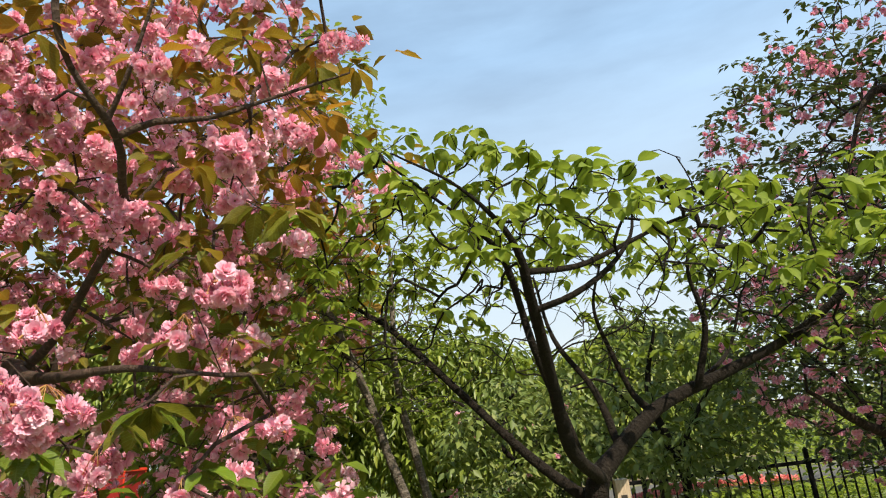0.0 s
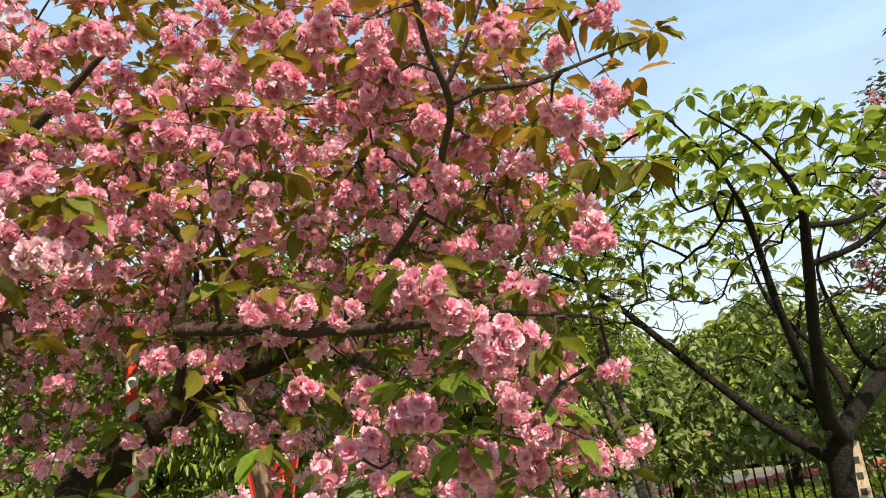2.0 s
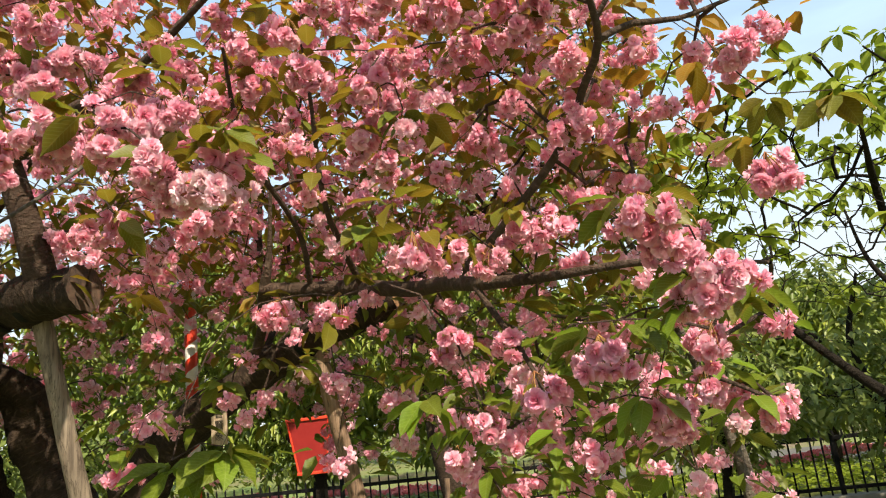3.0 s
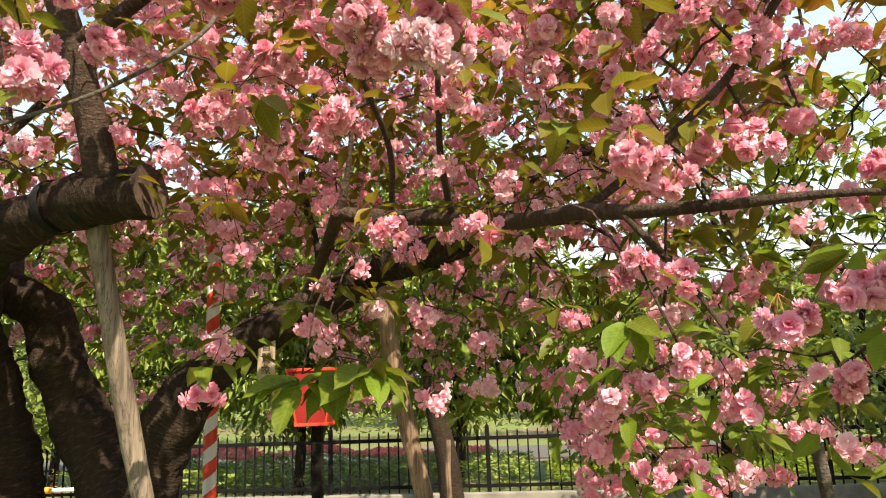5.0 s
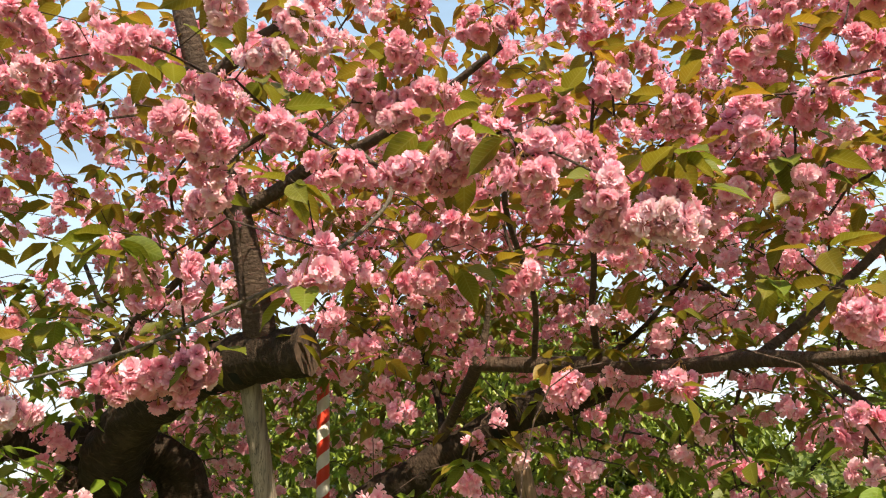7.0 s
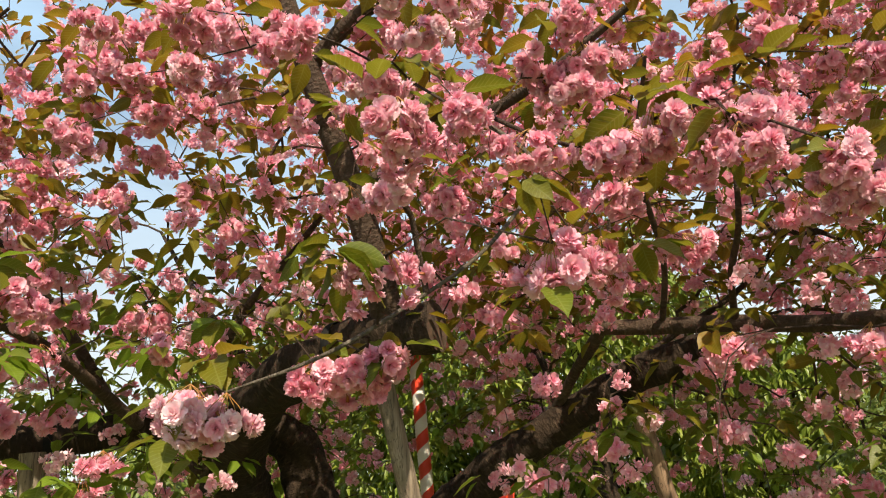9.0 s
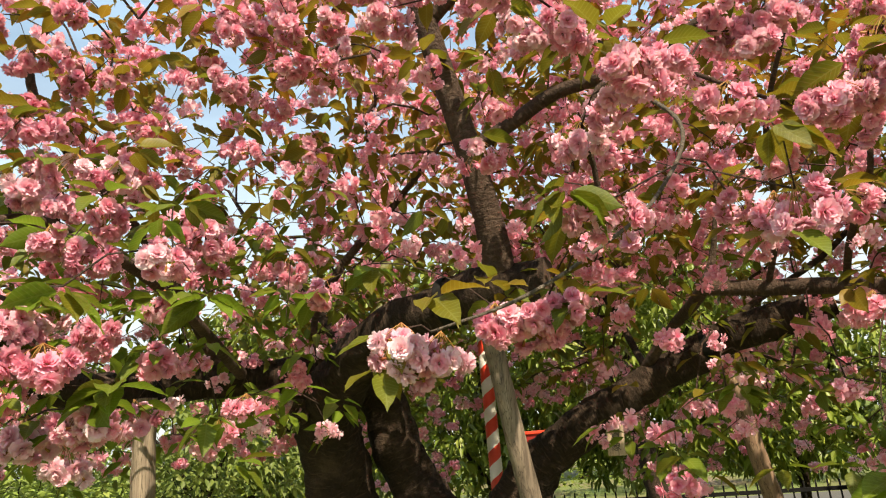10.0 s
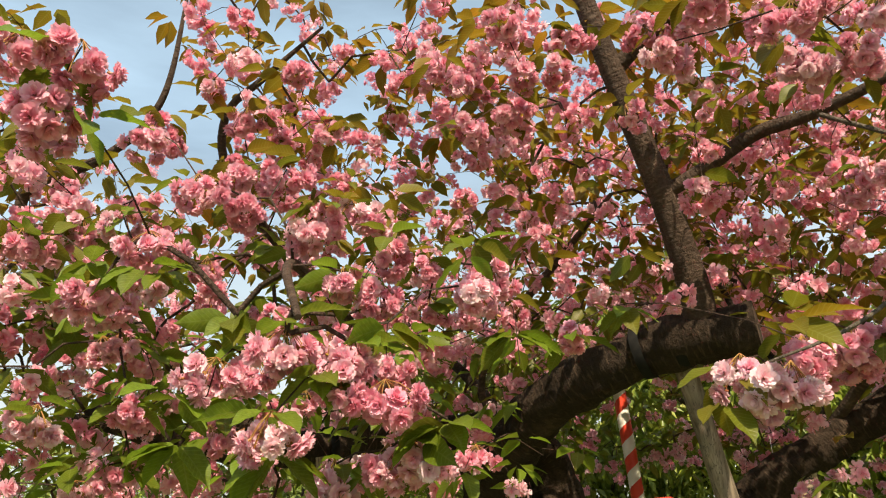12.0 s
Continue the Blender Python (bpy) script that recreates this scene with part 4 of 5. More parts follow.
# inner places at the shaded side bear leaves only
dice = np.random.default_rng(31).random(len(spots))
leafy = (dice < 0.35) & (spots[:, 0] < -3.1) & (spots[:, 2] < 2.8) & (spots[:, 1] > 1.7) | (dice < 0.08) & (spots[:, 1] > 2.4)
leafy[:len(SHOWN)] = False
leaf_spots, spots = spots[leafy], spots[~leafy]
near = np.where((spots[:, 1] < 2.3) & (spots[:, 0] > -4.6) & (spots[:, 2] < 3.3))[0]
near = near[np.argsort(spots[near, 1])][:300]
rest = np.setdiff1d(np.arange(len(spots)), near)
k = np.random.default_rng(3)
SPLIT = 100
for n_th, i in enumerate(near):
    if n_th < SPLIT:
        pick = random.Random(int(i) + 900)
        at, out = bunch(pick, pick.randint(12, 16) if i < len(SHOWN) else pick.randint(8, 14))
        ob = link("blossom", stalks_of(at, out), cherry)
        ob.location = spots[i] + np.array([0, 0, 0.03])
        ob.matrix_parent_inverse = INV
        shade = pick.gauss(3.1, 0.9)
        # palest petals on these chosen clusters: bright sunlight put into their colour
        if i < len(SHOWN) and (spots[i][2] < 1.92 and -2.9 < spots[i][0] < -2.65 or spots[i][2] > 2.72 and -2.6 < spots[i][0] < -2.25):
            shade = 4.8
        spin = turns(out, np.array([pick.uniform(0, 6.28) for _ in at]))
        for p, r in zip(at, spin):
            fl = link("flower", FLOWERS[min(5, max(0, int(pick.gauss(shade, 0.8))))], ob)
            place(fl, p, r, pick.uniform(0.044, 0.054))
        continue
    ob = link("blossom", (CLUSTERS if n_th < 190 else CLUSTERS_MID)[int(k.integers(len(CLUSTERS)))], cherry)
    tilt = k.normal(0, 0.25, 3) + np.array([0, 0, 1])
    place(ob, spots[i] + np.array([0, 0, 0.03]), turns(tilt[None], k.uniform(0, 6.28, 1))[0], k.uniform(0.9, 1.2))
    ob.matrix_parent_inverse = INV


def pink_hue(x, y, z):
    return 0.45 + 0.3 * gnarl(x, y, z, 1.7)


s = Soup()
deep = spots[rest][:, 1] > 2.4
far_clusters(s, spots[rest][~deep] + np.array([0, 0, 0.03]), 5, pink_hue)
far_clusters(s, spots[rest][deep] + np.array([0, 0, 0.03]), 6, pink_hue, template=FLOWER_TINY)
tree_part("blossom_mass", s, [PETAL], cherry, "dense clusters of pink double flowers", "stuff")


def bronze(p):
    g = np.array([gnarl(*q, 0.8) for q in p])
    low_left = np.clip((-2.9 - p[:, 0]) / 0.5, 0, 1) * np.clip((2.7 - p[:, 2]) / 0.5, 0, 1)
    return np.clip(0.45 - 0.25 * np.clip((1.95 - p[:, 2]) / 0.3, 0, 1) + 0.3 * (p[:, 2] - 2.2) + 0.05 * (p[:, 0] + 2.2) + 0.4 * g - 0.3 * low_left + 0.3 * np.clip((p[:, 0] + 0.7) / 0.4, 0, 1) * np.clip((p[:, 2] - 2.3) / 0.4, 0, 1), 0, 1)


LEAVES = [one_leaf_mesh("leaf", LEAF_FINE, LEAF, h) for h in (0.1, 0.3, 0.45, 0.6, 0.8)]
foot, way, up, k = leaves_round(np.vstack([low_bough, spots[near] + rng.normal(0, 0.04, (len(near), 3)) + np.array([0, 0, 0.035])]), 9, (3, 5), (-0.9, 0.25))
hue = np.clip(bronze(foot) + k.normal(0, 0.1, len(foot)), 0, 1)
rot = leaf_turns(way, up)
size = k.uniform(0.075, 0.125, len(foot))
# the whorls: longer leaves that hang like an umbrella
wf, ww, wu, k2 = leaves_round(WHORLS, 19, (6, 9), (-1.0, -0.05), 0.015)
foot, way, up = np.vstack([wf, foot]), np.vstack([ww, way]), np.vstack([wu, up])
of = np.argmin(np.sum((wf[:, None] - WHORLS[None]) ** 2, 2), 1)
hue = np.concatenate([np.clip(WHORL_HUE[of] + k2.normal(0, 0.08, len(wf)), 0, 1), hue])
rot = np.concatenate([leaf_turns(ww, wu), rot])
size = np.concatenate([k2.uniform(0.09, 0.13, len(wf)) * np.array([w[4] for w in WHORL_AT])[of], size])
single = np.concatenate([np.arange(len(wf)), len(wf) + np.argsort(foot[len(wf):, 1])])[:300]
for i in single:
    ob = link("leaf", LEAVES[min(4, int(hue[i] * 5))], cherry)
    place(ob, foot[i], rot[i], size[i])
    ob.matrix_parent_inverse = INV
others = np.setdiff1d(np.arange(len(foot)), single)
s = Soup()
s.scatter(LEAF_FINE, foot[others], rot[others], size[others], 0, hue[others])
fine = spots[rest][~deep]
for at, times, template, seed in ((fine, 2, LEAF_PLAIN, 10), (spots[rest][deep], 2, LEAF_PLAIN, 14), (leaf_spots, 2, LEAF_PLAIN, 17)):
    foot, way, up, k = leaves_round(np.repeat(at, times, 0) + rng.normal(0, 0.08, (times * len(at), 3)) + np.array([0, 0, 0.04]), seed, (2, 4), (-1.1, 0.2))
    s.scatter(template, foot, leaf_turns(way, up), k.uniform(0.075, 0.13, len(foot)), 0, np.clip(bronze(foot) + k.normal(0, 0.12, len(foot)), 0, 1))
tree_part("leaf_mass", s, [LEAF], cherry, "bronze and green young leaves", "stuff")

# ---- log props, straps, pole, plate, lantern ----


def log(name, foot, top, radius, mat, label, category="tree prop", group="log props under the cherry"):
    ob = thing(name, foot, label, category, group)
    s = Soup()
    a, b = np.zeros(3), np.array(top) - np.array(foot)
    line = smooth_line([tuple(a), tuple(b * 0.34 + np.array([0.008, 0, 0])), tuple(b * 0.7 - np.array([0.008, 0, 0])), tuple(b)], 0.05)
    tube(s, line, np.linspace(radius * 1.12, radius, len(line)), 16, 0, 0.09, True, 1)
    link("shaft", s.mesh("shaft", [mat, CUT_WOOD]), ob)
    return ob


def strap(owner, at, axis, radius):
    """A strap round the limb, tied to the prop below it."""
    s = Soup()
    at, axis = np.array(at) - np.array(owner.location), np.array(axis) / np.linalg.norm(axis)
    line = np.array([at - axis * 0.02, at - axis * 0.009, at + axis * 0.009, at + axis * 0.02])
    tube(s, line, [radius * 0.985, radius, radius, radius * 0.985], 24, 0, 0.03, False)
    return link("strap", s.mesh("strap", [STRAP]), owner, "black rubber strap round the limb")


prop = log("tree_prop", (-2.66, 3.2, 0), (-2.93, 2.76, 2.2), 0.042, PROP_WOOD, "grey weathered log propping a sawn cherry limb")
strap(prop, (-3.08, 2.715, 2.275), (0.25, -0.05, 0.03), 0.113)
strap(prop, (-2.92, 2.685, 2.29), (0.28, -0.05, 0.0), 0.113)
prop = log("tree_prop", (-1.58, 3.8, 0), (-1.93, 3.56, 2.02), 0.042, PROP_WOOD_WARM, "brown log propping a dark cherry limb")
strap(prop, (-1.97, 3.54, 2.06), (0.25, -0.15, 0.07), 0.098)
prop = log("tree_prop", (-4.56, 2.75, 0), (-4.52, 2.62, 2.0), 0.052, PROP_WOOD, "grey log propping the low cherry limb")
strap(prop, (-4.58, 2.75, 2.06), (-0.3, -0.33, -0.04), 0.094)

POLE_AT, POLE_TOP = Vector((-3.4, 4.93, 0.0)), Vector((-3.425, 4.93, 2.8))
pole = thing("striped_pole", POLE_AT, "red and white spirally striped festival pole", "pole")
axis = POLE_TOP - POLE_AT
turn = axis.to_track_quat("Z", "Y").to_matrix().to_4x4()
R, H, N, SEG = 0.049, axis.length, 110, 24
for name, mat, lo, hi in (("white_spiral", WHITE, 0.0, 0.5), ("red_spiral", RED, 0.5, 1.0)):
    s = Soup()
    v, f = [], []
    for i in range(N + 1):
        z = H * i / N
        for j in range(SEG // 2 + 1):
            a = 2 * math.pi * (lo + (hi - lo) * j / (SEG // 2) + z / 0.195)
            v.append((R * math.cos(a), R * math.sin(a), z))
    w = SEG // 2 + 1
    for i in range(N):
        for j in range(w - 1):
            f.append((i * w + j, i * w + j + 1, (i + 1) * w + j + 1, (i + 1) * w + j))
    s.add(np.array(v), np.array(f), 0)
    ob = link(name, s.mesh(name, [mat]), pole)
    ob.matrix_basis = turn
part("cap", (lambda b: (bmesh.ops.create_uvsphere(b, u_segments=16, v_segments=8, radius=0.057), b)[1])(bmesh.new()), RED, pole).location = axis

# wooden name plate tied under the limb
plate = thing("name_plate", (-2.5, 3.55, 1.68), "small pale wooden name plate tied to a limb", "sign")
plate.rotation_euler = (radians(4), radians(2), radians(8))
part("board", box(bmesh.new(), (0.085, 0.012, 0.2), (0, 0, 0), 0.002), PALE_WOOD, plate)
for i, ch in enumerate("普賢象"):
    cu = bpy.data.curves.new("character", "FONT")
    cu.body, cu.size, cu.align_x, cu.align_y, cu.extrude = ch, 0.05, "CENTER", "CENTER", 0.0006
    ob = new("character", cu)
    cu.materials.append(INK)
    ob.parent = plate
    ob.matrix_basis = pose(0, -0.0075, 0.058 - i * 0.058, 90, 0, 0)
s = Soup()
tube(s, smooth_line([(-0.0, -0.004, 0.095), (0.0, -0.01, 0.15), (0.01, 0.02, 0.24)], 0.03), [0.002] * len(smooth_line([(-0.0, -0.004, 0.095), (0.0, -0.01, 0.15), (0.01, 0.02, 0.24)], 0.03)), 5, 0)
link("cord", s.mesh("cord", [STRAP]), plate)

# small white tag on a thread beside it
tag = thing("paper_tag", (-2.62, 3.6, 1.77), "small blank white paper tag hanging on a thread", "tag")
part("card", box(bmesh.new(), (0.034, 0.003, 0.1), (0, 0, 0), 0.001), WHITE, tag)
s = Soup()
tube(s, [(0, 0, 0.05), (0.004, 0.01, 0.1), (0.01, 0.02, 0.19)], [0.0012] * 3, 4, 0)
link("thread", s.mesh("thread", [WHITE]), tag)

# red box lantern on a dark post
LAN = (-3.63, 8.1, 0)
lantern = thing("paper_lantern", LAN, "red tapered box lantern on a dark post", "lantern")
part("post", box(bmesh.new(), (0.11, 0.11, 1.2), (0.03, 0, 0.6), 0.008), BARK_GREEN, lantern, "dark wooden post")
bm = bmesh.new()
top, low, zt, zb = 0.25, 0.17, 1.78, 1.2
vs = [bm.verts.new((sx * w, sy * w, z)) for w, z in ((low, zb), (top, zt)) for sx, sy in ((-1, -1), (1, -1), (1, 1), (-1, 1))]
for a in range(4):
    bm.faces.new((vs[a], vs[(a + 1) % 4], vs[4 + (a + 1) % 4], vs[4 + a]))
bm.faces.new(vs[3::-1])
bm.faces.new(vs[4:])
part("shade", bm, LANTERN_RED, lantern, "red paper shade")
part("top_frame", box(bmesh.new(), (0.53, 0.53, 0.034), (0, 0, 1.79), 0.006), RED, lantern)
part("bottom_frame", box(bmesh.new(), (0.37, 0.37, 0.034), (0, 0, 1.19), 0.006), RED, lantern)
for sx, sy in ((-1, -1), (1, -1), (1, 1), (-1, 1)):
    s = Soup()
    tube(s, [(sx * low, sy * low, zb), (sx * top, sy * top, zt)], [0.013, 0.013], 6, 0)
    link("corner_rib", s.mesh("corner_rib", [RED]), lantern)

# ---- the young green cherry, pruned hard ----
green = thing("young_cherry_tree", (0.98, 3.5, 0), "pruned cherry with knobby dark branches and fresh green leaves", "tree")
G_INV = Matrix.Translation((-0.98, -3.5, 0))
gg = Growth(8)
G_STEMS = []
G_STEMS.append(("trunk", [(0.94, 3.5, -0.1, 0.078), (0.95, 3.5, 0.6, 0.066), (0.97, 3.49, 1.1, 0.061), (1.0, 3.48, 1.36, 0.062), (1.1, 3.52, 1.48, 0.048), (1.41, 3.7, 1.69, 0.039), (1.8, 3.8, 1.82, 0.033), (2.19, 3.7, 1.98, 0.025), (2.46, 3.5, 2.2, 0.017)]))
G_STEMS.append(("limb", [(0.99, 3.5, 1.28, 0.035), (0.73, 3.6, 1.52, 0.027), (0.41, 3.7, 1.895, 0.022), (0.13, 3.75, 2.22, 0.018), (-0.05, 3.85, 2.38, 0.013), (-0.2, 4.0, 2.5, 0.008)]))
G_STEMS.append(("limb", [(1.02, 3.46, 1.4, 0.039), (0.87, 3.15, 1.55, 0.031), (0.81, 2.9, 1.82, 0.027), (0.75, 2.6, 2.08, 0.023), (0.697, 2.4, 2.27, 0.0135), (0.54, 2.22, 2.42, 0.0065), (0.34, 2.05, 2.5, 0.0035)]))
G_STEMS.append(("limb", [(0.95, 3.42, 1.45, 0.028), (0.88, 3.3, 1.69, 0.023), (0.78, 3.15, 2.0, 0.021), (0.7, 3.0, 2.35, 0.016), (0.57, 2.7, 2.44, 0.009), (0.44, 2.43, 2.48, 0.006), (0.3, 2.25, 2.56, 0.004)]))
G_STEMS.append(("limb", [(0.76, 2.62, 2.06, 0.015), (0.9, 2.56, 2.09, 0.013), (1.05, 2.6, 2.18, 0.011), (1.16, 2.65, 2.3, 0.008), (1.2, 2.7, 2.42, 0.005)]))
G_STEMS.append(("limb", [(0.72, 2.5, 2.18, 0.014), (0.93, 2.6, 2.2, 0.012), (1.1, 2.65, 2.26, 0.011), (1.3, 2.7, 2.34, 0.008), (1.5, 2.75, 2.4, 0.005)]))
G_STEMS.append(("limb", [(1.36, 3.68, 1.67, 0.023), (1.3, 3.75, 1.76, 0.018), (1.22, 3.7, 1.97, 0.014), (1.15, 3.6, 2.2, 0.009), (1.2, 3.5, 2.4, 0.006)]))
G_STEMS.append(("limb", [(1.62, 3.72, 1.76, 0.022), (1.68, 3.6, 2.05, 0.016), (1.62, 3.5, 2.3, 0.010), (1.66, 3.45, 2.5, 0.006)]))
G_STEMS.append(("limb", [(1.5, 3.72, 1.71, 0.018), (1.7, 3.9, 1.8, 0.016), (1.95, 4.1, 1.96, 0.012), (2.05, 4.0, 2.25, 0.007)]))
G_STEMS.append(("limb", [(1.15, 3.56, 1.5, 0.023), (1.1, 3.7, 1.8, 0.019), (0.95, 3.8, 2.1, 0.013), (0.9, 3.85, 2.45, 0.007)]))
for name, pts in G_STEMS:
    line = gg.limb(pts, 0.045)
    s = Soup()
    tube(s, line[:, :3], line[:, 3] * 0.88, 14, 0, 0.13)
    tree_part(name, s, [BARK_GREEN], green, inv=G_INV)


def green_crown(x, y, z):
    top = 2.68 - 0.17 * max(0, x - 0.5) + 0.1 * gnarl(x, y, z, 2.5)
    top = min(top, 1.6 + y * (0.47 - 0.12 * min(1, max(0, (x - 0.6) / 0.6))))
    low = 1.95 + 0.1 * gnarl(x, y, z, 2.0) - 0.2 * max(0, x - 1.4)
    shell = ((x - 1.15) / 1.4) ** 2 + ((y - 3.05) / 0.95) ** 2
    if shell < 0.8 and z < top - 0.2:
        return False
    return -0.2 < x < 2.9 and low < z < top and ((x - 1.2) / 1.5) ** 2 + ((y - 3.05) / 1.0) ** 2 < 1 and gnarl(x, y + 3, z, 2.2) > -0.25


g_spots = spread(500, green_crown, (-0.3, 2.0, 1.6), (3.0, 4.3, 2.85), 0.075, 21)
spurs = spread(520, lambda x, y, z: ((x - 1.1) / 1.35) ** 2 + ((y - 3.05) / 0.95) ** 2 < 1 and 1.9 < z < 2.6 - 0.17 * max(0, x - 0.5), (-0.3, 2.0, 1.8), (2.7, 4.2, 2.65), 0.07, 22)
gg.reach(np.vstack([g_spots, spurs]), 0.0, 0.045)
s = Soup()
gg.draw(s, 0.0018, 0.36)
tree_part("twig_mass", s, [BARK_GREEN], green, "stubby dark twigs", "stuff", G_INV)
foot, way, up, k = leaves_round(g_spots, 23, (5, 8), (-0.9, 0.25), 0.012)
rot, size, hue = leaf_turns(way, up), k.uniform(0.05, 0.082, len(foot)), np.clip(k.normal(0.6, 0.2, len(foot)), 0, 1)
G_LEAVES = [one_leaf_mesh("leaf", leaf_template(True, 0.3, 0.27), LEAF_FRESH, h) for h in (0.1, 0.35, 0.55, 0.8)]
single = np.argsort(foot[:, 1])[:300]
for i in single:
    ob = link("leaf", G_LEAVES[min(3, int(hue[i] * 4))], green)
    place(ob, foot[i], rot[i], size[i])
    ob.matrix_parent_inverse = G_INV
others = np.setdiff1d(np.arange(len(foot)), single)
s = Soup()
s.scatter(leaf_template(True, 0.3, 0.27), foot[others], rot[others], size[others], 0, hue[others])
tree_part("leaf_mass", s, [LEAF_FRESH], green, "fresh drooping green leaves", "stuff", G_INV)

# squared wooden marker beside it
marker = thing("marker_post", (1.175, 3.85, 0), "pale squared wooden marker post with dark writing", "sign post")
part("post", box(bmesh.new(), (0.07, 0.07, 1.36), (0, 0, 0.68), 0.004), PALE_WOOD, marker)
for i in range(6):
    part("mark", box(bmesh.new(), (0.03, 0.004, 0.032), (0, -0.036, 1.27 - i * 0.075), 0.001), INK, marker)


def leafy_tree(name, at, stems, inside, lo, hi, n, gap, per, leaf, size, mat, bark, label, seed, template=LEAF_FAR, droop=(-0.6, 0.3), twig=0.002, flowers=0, category="tree", reach=0.05):
    """A tree or shrub of given stems, twigs that reach into its crown, and leaves or flowers round their ends."""
    tree = thing(name, at, label, category)
    inv = Matrix.Translation(at).inverted()
    g = Growth(seed)
    for pts in stems:
        line = g.limb([(p[0] + at[0], p[1] + at[1], p[2] + at[2], p[3]) for p in pts], 0.12)
        s = Soup()
        tube(s, line[:, :3], line[:, 3], 10, 0, 0.1)
        tree_part("trunk" if pts is stems[0] else "limb", s, [bark], tree, inv=inv)
    sp = spread(n, lambda x, y, z: inside(x - at[0], y - at[1], z), np.array(lo) + np.array([at[0], at[1], 0]), np.array(hi) + np.array([at[0], at[1], 0]), gap, seed)
    g.reach(sp, 0.1, 0.16)
    s = Soup()
    g.draw(s, twig, 0.4, 3)
    tree_part("twig_mass", s, [bark], tree, "thin twigs", "stuff", inv)
    foot, way, up, k = leaves_round(sp, seed + 1, per, droop, reach)
    s = Soup()
    s.scatter(template, foot, leaf_turns(way, up), k.uniform(size * 0.65, size * 1.2, len(foot)), 0, np.clip(k.normal(0.5, 0.25, len(foot)), 0, 1))
    tree_part("crown", s, [leaf], tree, "", "stuff", inv)
    if flowers:
        s = Soup()
        pick = k.permutation(len(sp))[:flowers]
        # low hue deepens the pink, putting the far cherry's shade into its petals
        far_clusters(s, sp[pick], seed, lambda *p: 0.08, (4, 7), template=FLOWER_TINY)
        tree_part("blossom_mass", s, [PETAL], tree, "clusters of pink double flowers", "stuff", inv)
    return tree


def egg(rx, ry, z0, z1, hole=-0.2, scale=1.0, off=0.0):
    def inside(x, y, z):
        h = (z - (z0 + z1) / 2) / ((z1 - z0) / 2)
        return (x / rx) ** 2 + (y / ry) ** 2 + h * h < 1 + 0.35 * gnarl(x + off, y, z, 1.4) and gnarl(x, y + off, z, scale) > hole
    return inside


# thin twin-stemmed tree behind it
leafy_tree("slender_tree", (0.1, 3.9, 0),
           [[(0.1, -0.1, -0.1, 0.036), (0.02, -0.12, 1.2, 0.0272), (-0.08, -0.14, 1.63, 0.024), (-0.16, -0.13, 1.93, 0.0224), (-0.29, -0.15, 2.31, 0.0184), (-0.42, -0.12, 2.65, 0.0136), (-0.55, 0.0, 3.2, 0.0088), (-0.6, 0.1, 3.9, 0.0048)],
            [(0.2, 0.15, -0.1, 0.032), (0.1, 0.15, 1.2, 0.024), (-0.025, 0.18, 1.94, 0.02), (-0.04, 0.4, 2.42, 0.016), (-0.04, 0.64, 2.96, 0.0104), (-0.08, 0.7, 3.7, 0.0056)],
            [(-0.2, -0.13, 2.05, 0.0128), (-0.36, -0.1, 2.4, 0.0104), (-0.3, -0.1, 2.9, 0.0064)]],
           lambda x, y, z: (1.75 < z < 4.1 and abs(x + 0.32) < 0.26 + 0.22 * max(0, 4.2 - z) ** 0.7 and abs(y - 0.25) < 0.6 and gnarl(x, y, z, 2.0) > -0.12),
           (-1.4, -0.4, 1.7), (0.8, 0.9, 4.2), 560, 0.08, (5, 8), LEAF_FRESH, 0.06, None, BARK_PALE, "slender two-stemmed tree with sparse fresh green leaves", 31, LEAF_PLAIN)

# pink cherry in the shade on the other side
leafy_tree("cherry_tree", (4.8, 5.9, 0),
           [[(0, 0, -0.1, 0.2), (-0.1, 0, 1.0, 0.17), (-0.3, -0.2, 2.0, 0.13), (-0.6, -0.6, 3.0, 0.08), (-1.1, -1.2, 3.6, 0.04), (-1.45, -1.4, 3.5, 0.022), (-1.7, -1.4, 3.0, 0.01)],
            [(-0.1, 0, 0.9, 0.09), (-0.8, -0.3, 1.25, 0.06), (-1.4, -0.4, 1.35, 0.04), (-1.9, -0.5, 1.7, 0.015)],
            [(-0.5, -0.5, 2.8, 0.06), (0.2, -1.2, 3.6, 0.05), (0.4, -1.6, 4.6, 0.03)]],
           # the second, higher lobe is added out of view to shade this crown
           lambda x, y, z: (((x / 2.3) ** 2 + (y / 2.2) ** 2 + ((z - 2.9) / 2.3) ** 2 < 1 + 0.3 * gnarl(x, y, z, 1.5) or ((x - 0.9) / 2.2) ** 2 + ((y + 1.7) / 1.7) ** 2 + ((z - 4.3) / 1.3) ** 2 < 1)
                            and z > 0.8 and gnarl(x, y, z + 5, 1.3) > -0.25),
           (-2.6, -3.5, 0.8), (3.2, 2.4, 5.7), 4200, 0.11, (5, 8), LEAF_SHADED, 0.09, None, BARK, "double cherry with pink blossom in the shade", 41, flowers=1500)

